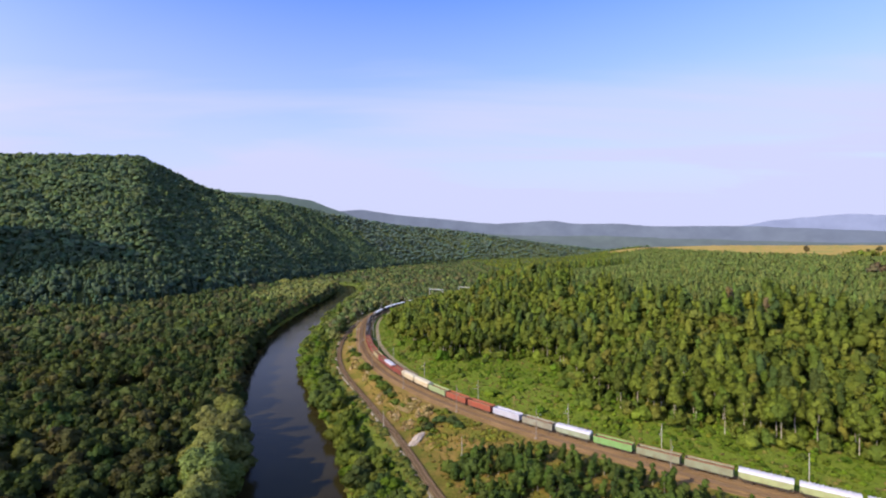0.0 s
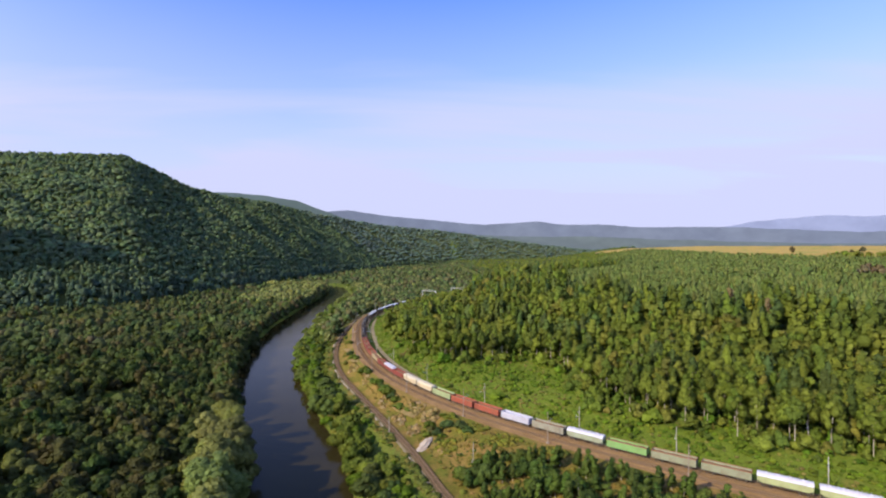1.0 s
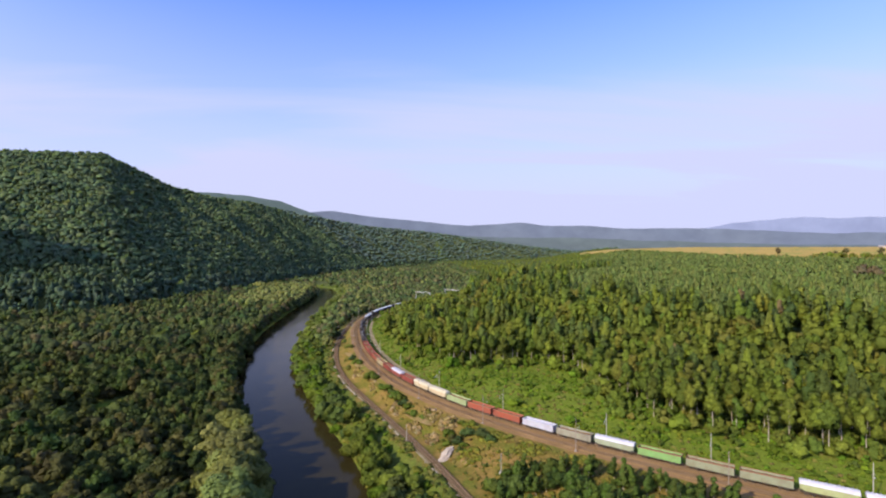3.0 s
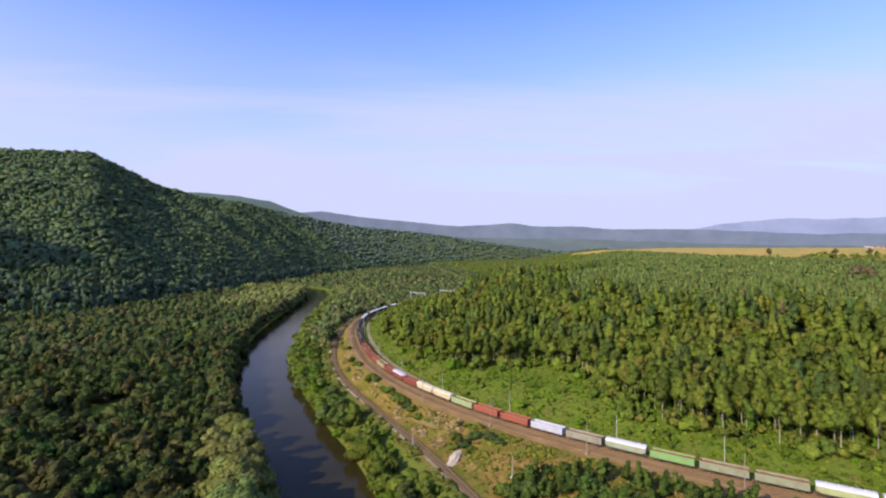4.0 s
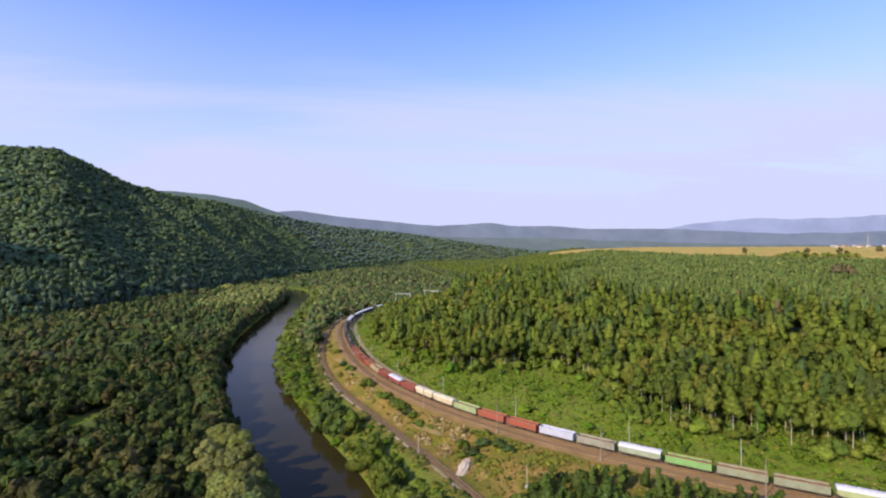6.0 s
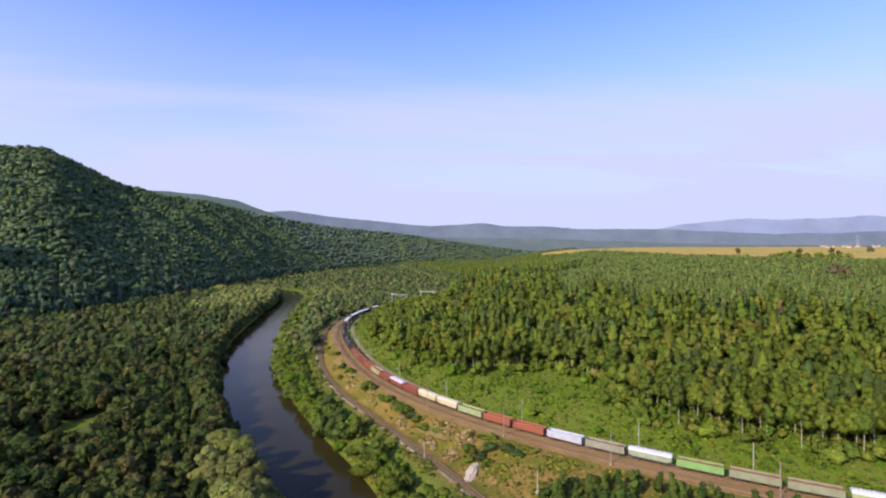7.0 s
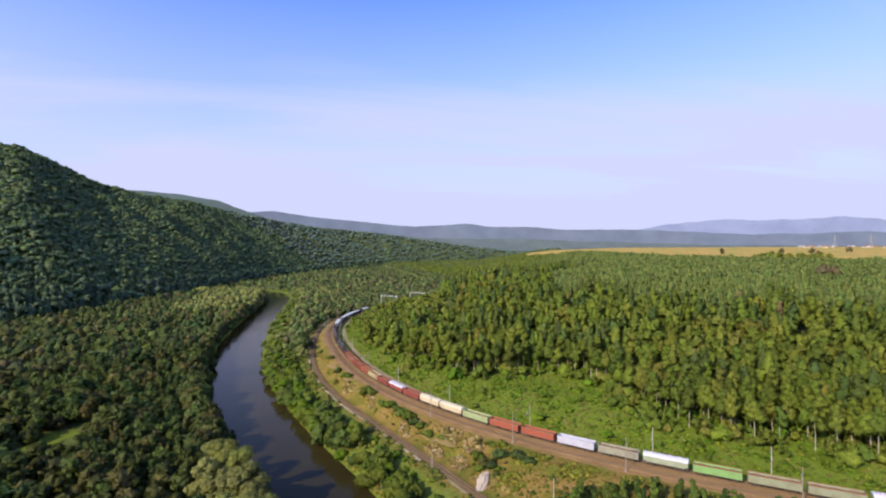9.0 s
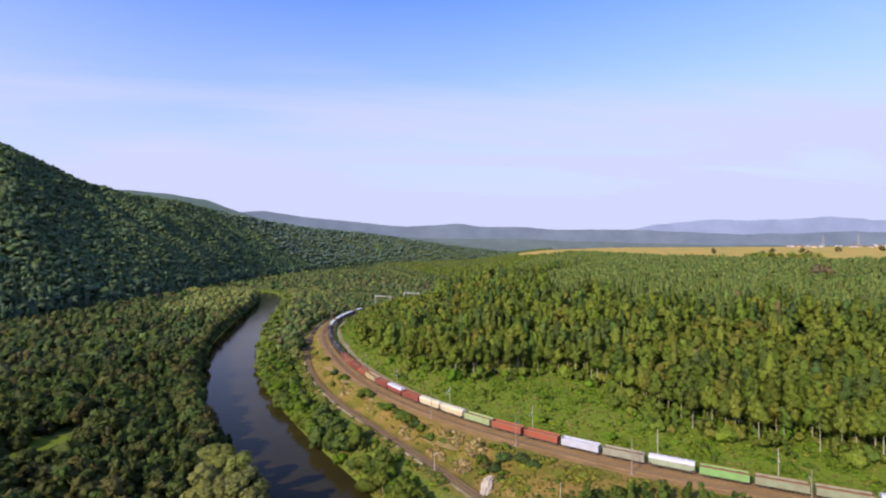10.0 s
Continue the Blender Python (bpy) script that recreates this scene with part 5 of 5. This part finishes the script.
for px, py, h in ((-46, 290, 5), (-44.5, 286, 4), (-38.5, 270.5, 3.2), (-36, 266, 3.4), (-33.5, 260, 3.4), (-31, 255, 3.8), (-28.5, 250, 4), (-26.5, 245, 3.6), (-24.8, 240, 3.4), (-22.5, 234, 2.8), (-57, 322, 4.0), (-61.5, 338, 3.5), (-68, 372, 3.5), (-8.5, 208, 3.4), (-5, 201, 3.2), (-3.5, 197, 2.6), (-1, 204, 3.2), (4, 200, 3.6), (6.5, 196, 3)):
    stand(np.array([px]), np.array([py]), "bush", (h, h), GREEN[:2] + DARK[:1], (1.3, 1.7), "between the two railway lines")

# straw-pale and yellow-green drifts on the bank beside the rock
STRAW, LIME = [(0.3, 0.22, 0.1), (0.26, 0.18, 0.07), (0.36, 0.27, 0.14)], [(0.17, 0.17, 0.025), (0.2, 0.185, 0.03), (0.14, 0.16, 0.022)]
for cx, cy, rx, ry, count, palette in ((-14, 228, 4, 8, 150, STRAW), (-8, 215, 4, 6, 110, STRAW), (-15, 209, 3, 5, 70, STRAW), (-22, 222, 3, 7, 90, STRAW), (-30, 246, 3, 7, 80, STRAW), (-43, 282, 3, 9, 90, STRAW), (-54, 312, 4, 10, 90, STRAW),
                                       (4, 212, 6, 5, 130, LIME), (9, 198, 6, 4, 120, LIME), (20, 186, 8, 4, 130, LIME), (36, 174, 9, 4, 130, LIME), (55, 160, 10, 4, 130, LIME), (-2, 190, 4, 6, 90, LIME)):
    a, q = rng.uniform(0, 6.28, count), np.sqrt(rng.uniform(0, 1, count))
    x, y = cx + rx * q * np.cos(a), cy + ry * q * np.sin(a)
    dm, dl, dr = lines_at(x, y)
    ok = (dm < -12.2) & (dl > 4)
    plant("dry_grass_tufts", x[ok], y[ok], ("bush", "fir"), (0.5, 1.4), palette, 3, 0.15, (1.1, 1.8))

# pale willows hanging over the water
for px, py, h in WILLOWS:
    stand(np.array([px]), np.array([py]), "willow", (h * 0.9, h * 0.9), WILLOW_NEAR, (1.1, 1.35), "with pale willow leaves over the river")
x, y = scatter(7.5, 600, 1100)
dm, dl, dr = lines_at(x, y)
w = (np.abs(dr) > RIVER_HALF + 1) & (np.abs(dr) < 120) & (dl < -10) & (y > 720) & (rng.uniform(0, 1, len(x)) < 0.75)
plant("river_willows", x[w & (dr < 0)], y[w & (dr < 0)], ("broad",), (11, 15), WILLOW, 2, 0.2, (1.0, 1.4))
w &= (dr < 0) | (dr > RIVER_HALF + 24)
plant("river_willows", x[w & (dr > 0)], y[w & (dr > 0)], ("broad", "bush"), (7, 10), WILLOW, 2, 0.2, (1.0, 1.5))

# a few pines with rust-brown needles among the green ones
for px, py, h in ((159, 275, 21), (163, 279, 19), (172, 262, 18), (98, 232, 17)):
    stand(np.array([px]), np.array([py]), "pine", (h, h), [(0.2, 0.15, 0.075)], (0.8, 0.9), "and rust-brown needles")

for px, py, h in ((344, 393, 13), (350, 398, 14), (357, 394, 13), (362, 402, 12)):
    stand(np.array([px]), np.array([py]), "broad", (h, h), [(0.13, 0.11, 0.06)], (1.0, 1.2), "with reddish-brown leaves")

# trees in the golden field
for px, py, h in ((606, 823, 16), (700, 790, 13), (742, 770, 14), (760, 775, 10), (690, 800, 9), (820, 770, 15), (905, 760, 14), (960, 770, 13)):
    stand(np.array([px * 1.04]), np.array([py * 1.04]), "broad", (h, h), [(0.11, 0.095, 0.045)], (0.9, 1.1), "standing alone by the golden field")
hx = np.linspace(650, 720, 30) + rng.uniform(-5, 5, 30)
plant("field_hedge", hx, 1420 - hx + rng.uniform(-8, 8, 30) + 30, ("broad", "bush", "fir"), (6, 11), GREEN, 2, 0.2, (1.0, 1.4))

FOREST = {"floodplain_wood": "olive-green broadleaf woodland on the flood plain", "valley_wood": "dense mixed woodland on the valley floor", "slope_wood": "mixed pine and birch wood on the slope",
          "plateau_pine_wood": "young green pine plantation on the plateau", "ridge_wood": "dark mixed forest on the steep ridge", "bank_shrubs": "dense green shrubs along the river bank",
          "slope_shrubs": "bright green shrubs on the open slope", "dry_grass_tufts": "dry yellow grass tufts between the tracks", "strip_shrubs": "green shrubs between the tracks", "edge_undergrowth": "green undergrowth at the foot of the wood", "field_hedge": "green hedge trees along the field", "river_willows": "pale green willows along the river bend",
          "shoulder_weeds": "green weeds on the gravel shoulder of the track", "bank_reeds": "yellow-green reeds along the water edge"}
for name, (v, f, c, _, nv) in masses.items():
    me = tri_mesh(name, np.concatenate(v), np.concatenate(f), leaf_mass, True)
    c = np.concatenate(c)
    me.attributes.new("leaf", "FLOAT_COLOR", "POINT").data.foreach_set("color", np.column_stack([c, np.ones(len(c))]).astype(np.float32).ravel())
    me.attributes.new("outward", "FLOAT_VECTOR", "POINT").data.foreach_set("vector", np.concatenate(nv).ravel())
    tagged(new(name, me), FOREST[name], "woodland" if "wood" in name else "shrubs", kind="stuff")


# ---- village and pylons beyond the field ----
wall_mats = [worn("house_wall", c, 0.9, amount=0.3) for c in ((0.42, 0.37, 0.29), (0.3, 0.22, 0.15), (0.45, 0.43, 0.4))]
roof_mats = [worn("house_roof", c, 0.8, amount=0.4) for c in ((0.24, 0.11, 0.08), (0.33, 0.33, 0.35), (0.2, 0.15, 0.12))]
mat_pane = worn("window_glass", (0.05, 0.06, 0.08), 0.15, amount=0.1)
hr = random.Random(5)
for i in range(64):
    b = radians(hr.uniform(44.5, 57))
    d = hr.uniform(1850, 2450)
    hx, hy = d * math.sin(b), d * math.cos(b)
    h = tagged(new("house"), "small village house with a gabled roof by the field", "house", "houses of the village")
    a, c, e = hr.uniform(4, 6), hr.uniform(3.5, 5), hr.uniform(3, 5)
    bm = bmesh.new()
    box(bm, -a, a, -c, c, -1.5, e)
    part("wall", bm, hr.choice(wall_mats), h)
    bm = bmesh.new()
    v = [bm.verts.new(p) for p in ((-a - 0.5, -c - 0.6, e - 0.2), (a + 0.5, -c - 0.6, e - 0.2), (a + 0.5, c + 0.6, e - 0.2), (-a - 0.5, c + 0.6, e - 0.2), (-a - 0.5, 0, e + 3), (a + 0.5, 0, e + 3))]
    for q in ((0, 1, 5, 4), (2, 3, 4, 5), (0, 4, 3), (1, 2, 5), (3, 2, 1, 0)):
        bm.faces.new([v[k] for k in q])
    part("roof", bm, hr.choice(roof_mats), h)
    for wx in (-a / 2, a / 2):
        bm = bmesh.new()
        box(bm, wx - 0.7, wx + 0.7, -c - 0.06, -c + 0.04, 1.0, 2.5)
        part("window", bm, mat_pane, h)
    h.matrix_basis = pose(hx, hy, float(height([hx], [hy])[0]), 0, 0, hr.uniform(-40, 40))


def pylon(x, y):
    p = tagged(new("pylon"), "grey lattice power pylon beyond the village", "pylon", "power pylons")
    H = 36
    for sx in (-1, 1):
        for sy in (-1, 1):
            bm = bmesh.new()
            tube(bm, (3 * sx, 3 * sy, -1), (0.5 * sx, 0.5 * sy, H), 0.22, 0.14, 5)
            part("leg", bm, mat_concrete, p)
    bm = bmesh.new()
    for k in range(9):
        z0, z1 = H * k / 9, H * (k + 1) / 9
        w0, w1 = 3 - 2.5 * z0 / H, 3 - 2.5 * z1 / H
        for s in (-1, 1):
            tube(bm, (-w0, s * w0, z0), (w1, s * w1, z1), 0.1, 0.1, 4)
            tube(bm, (s * w0, w0, z0), (s * w1, -w1, z1), 0.1, 0.1, 4)
    part("bracing", bm, mat_concrete, p)
    for zz, w in ((24, 6), (29, 5), (34, 4)):
        bm = bmesh.new()
        tube(bm, (-w, 0, zz), (w, 0, zz), 0.16, 0.16, 4)
        part("crossarm", bm, mat_concrete, p)
    p.matrix_basis = pose(x, y, float(height([x], [y])[0]), 0, 0, 30)


pylon(1225, 1155)
pylon(1312, 1130)
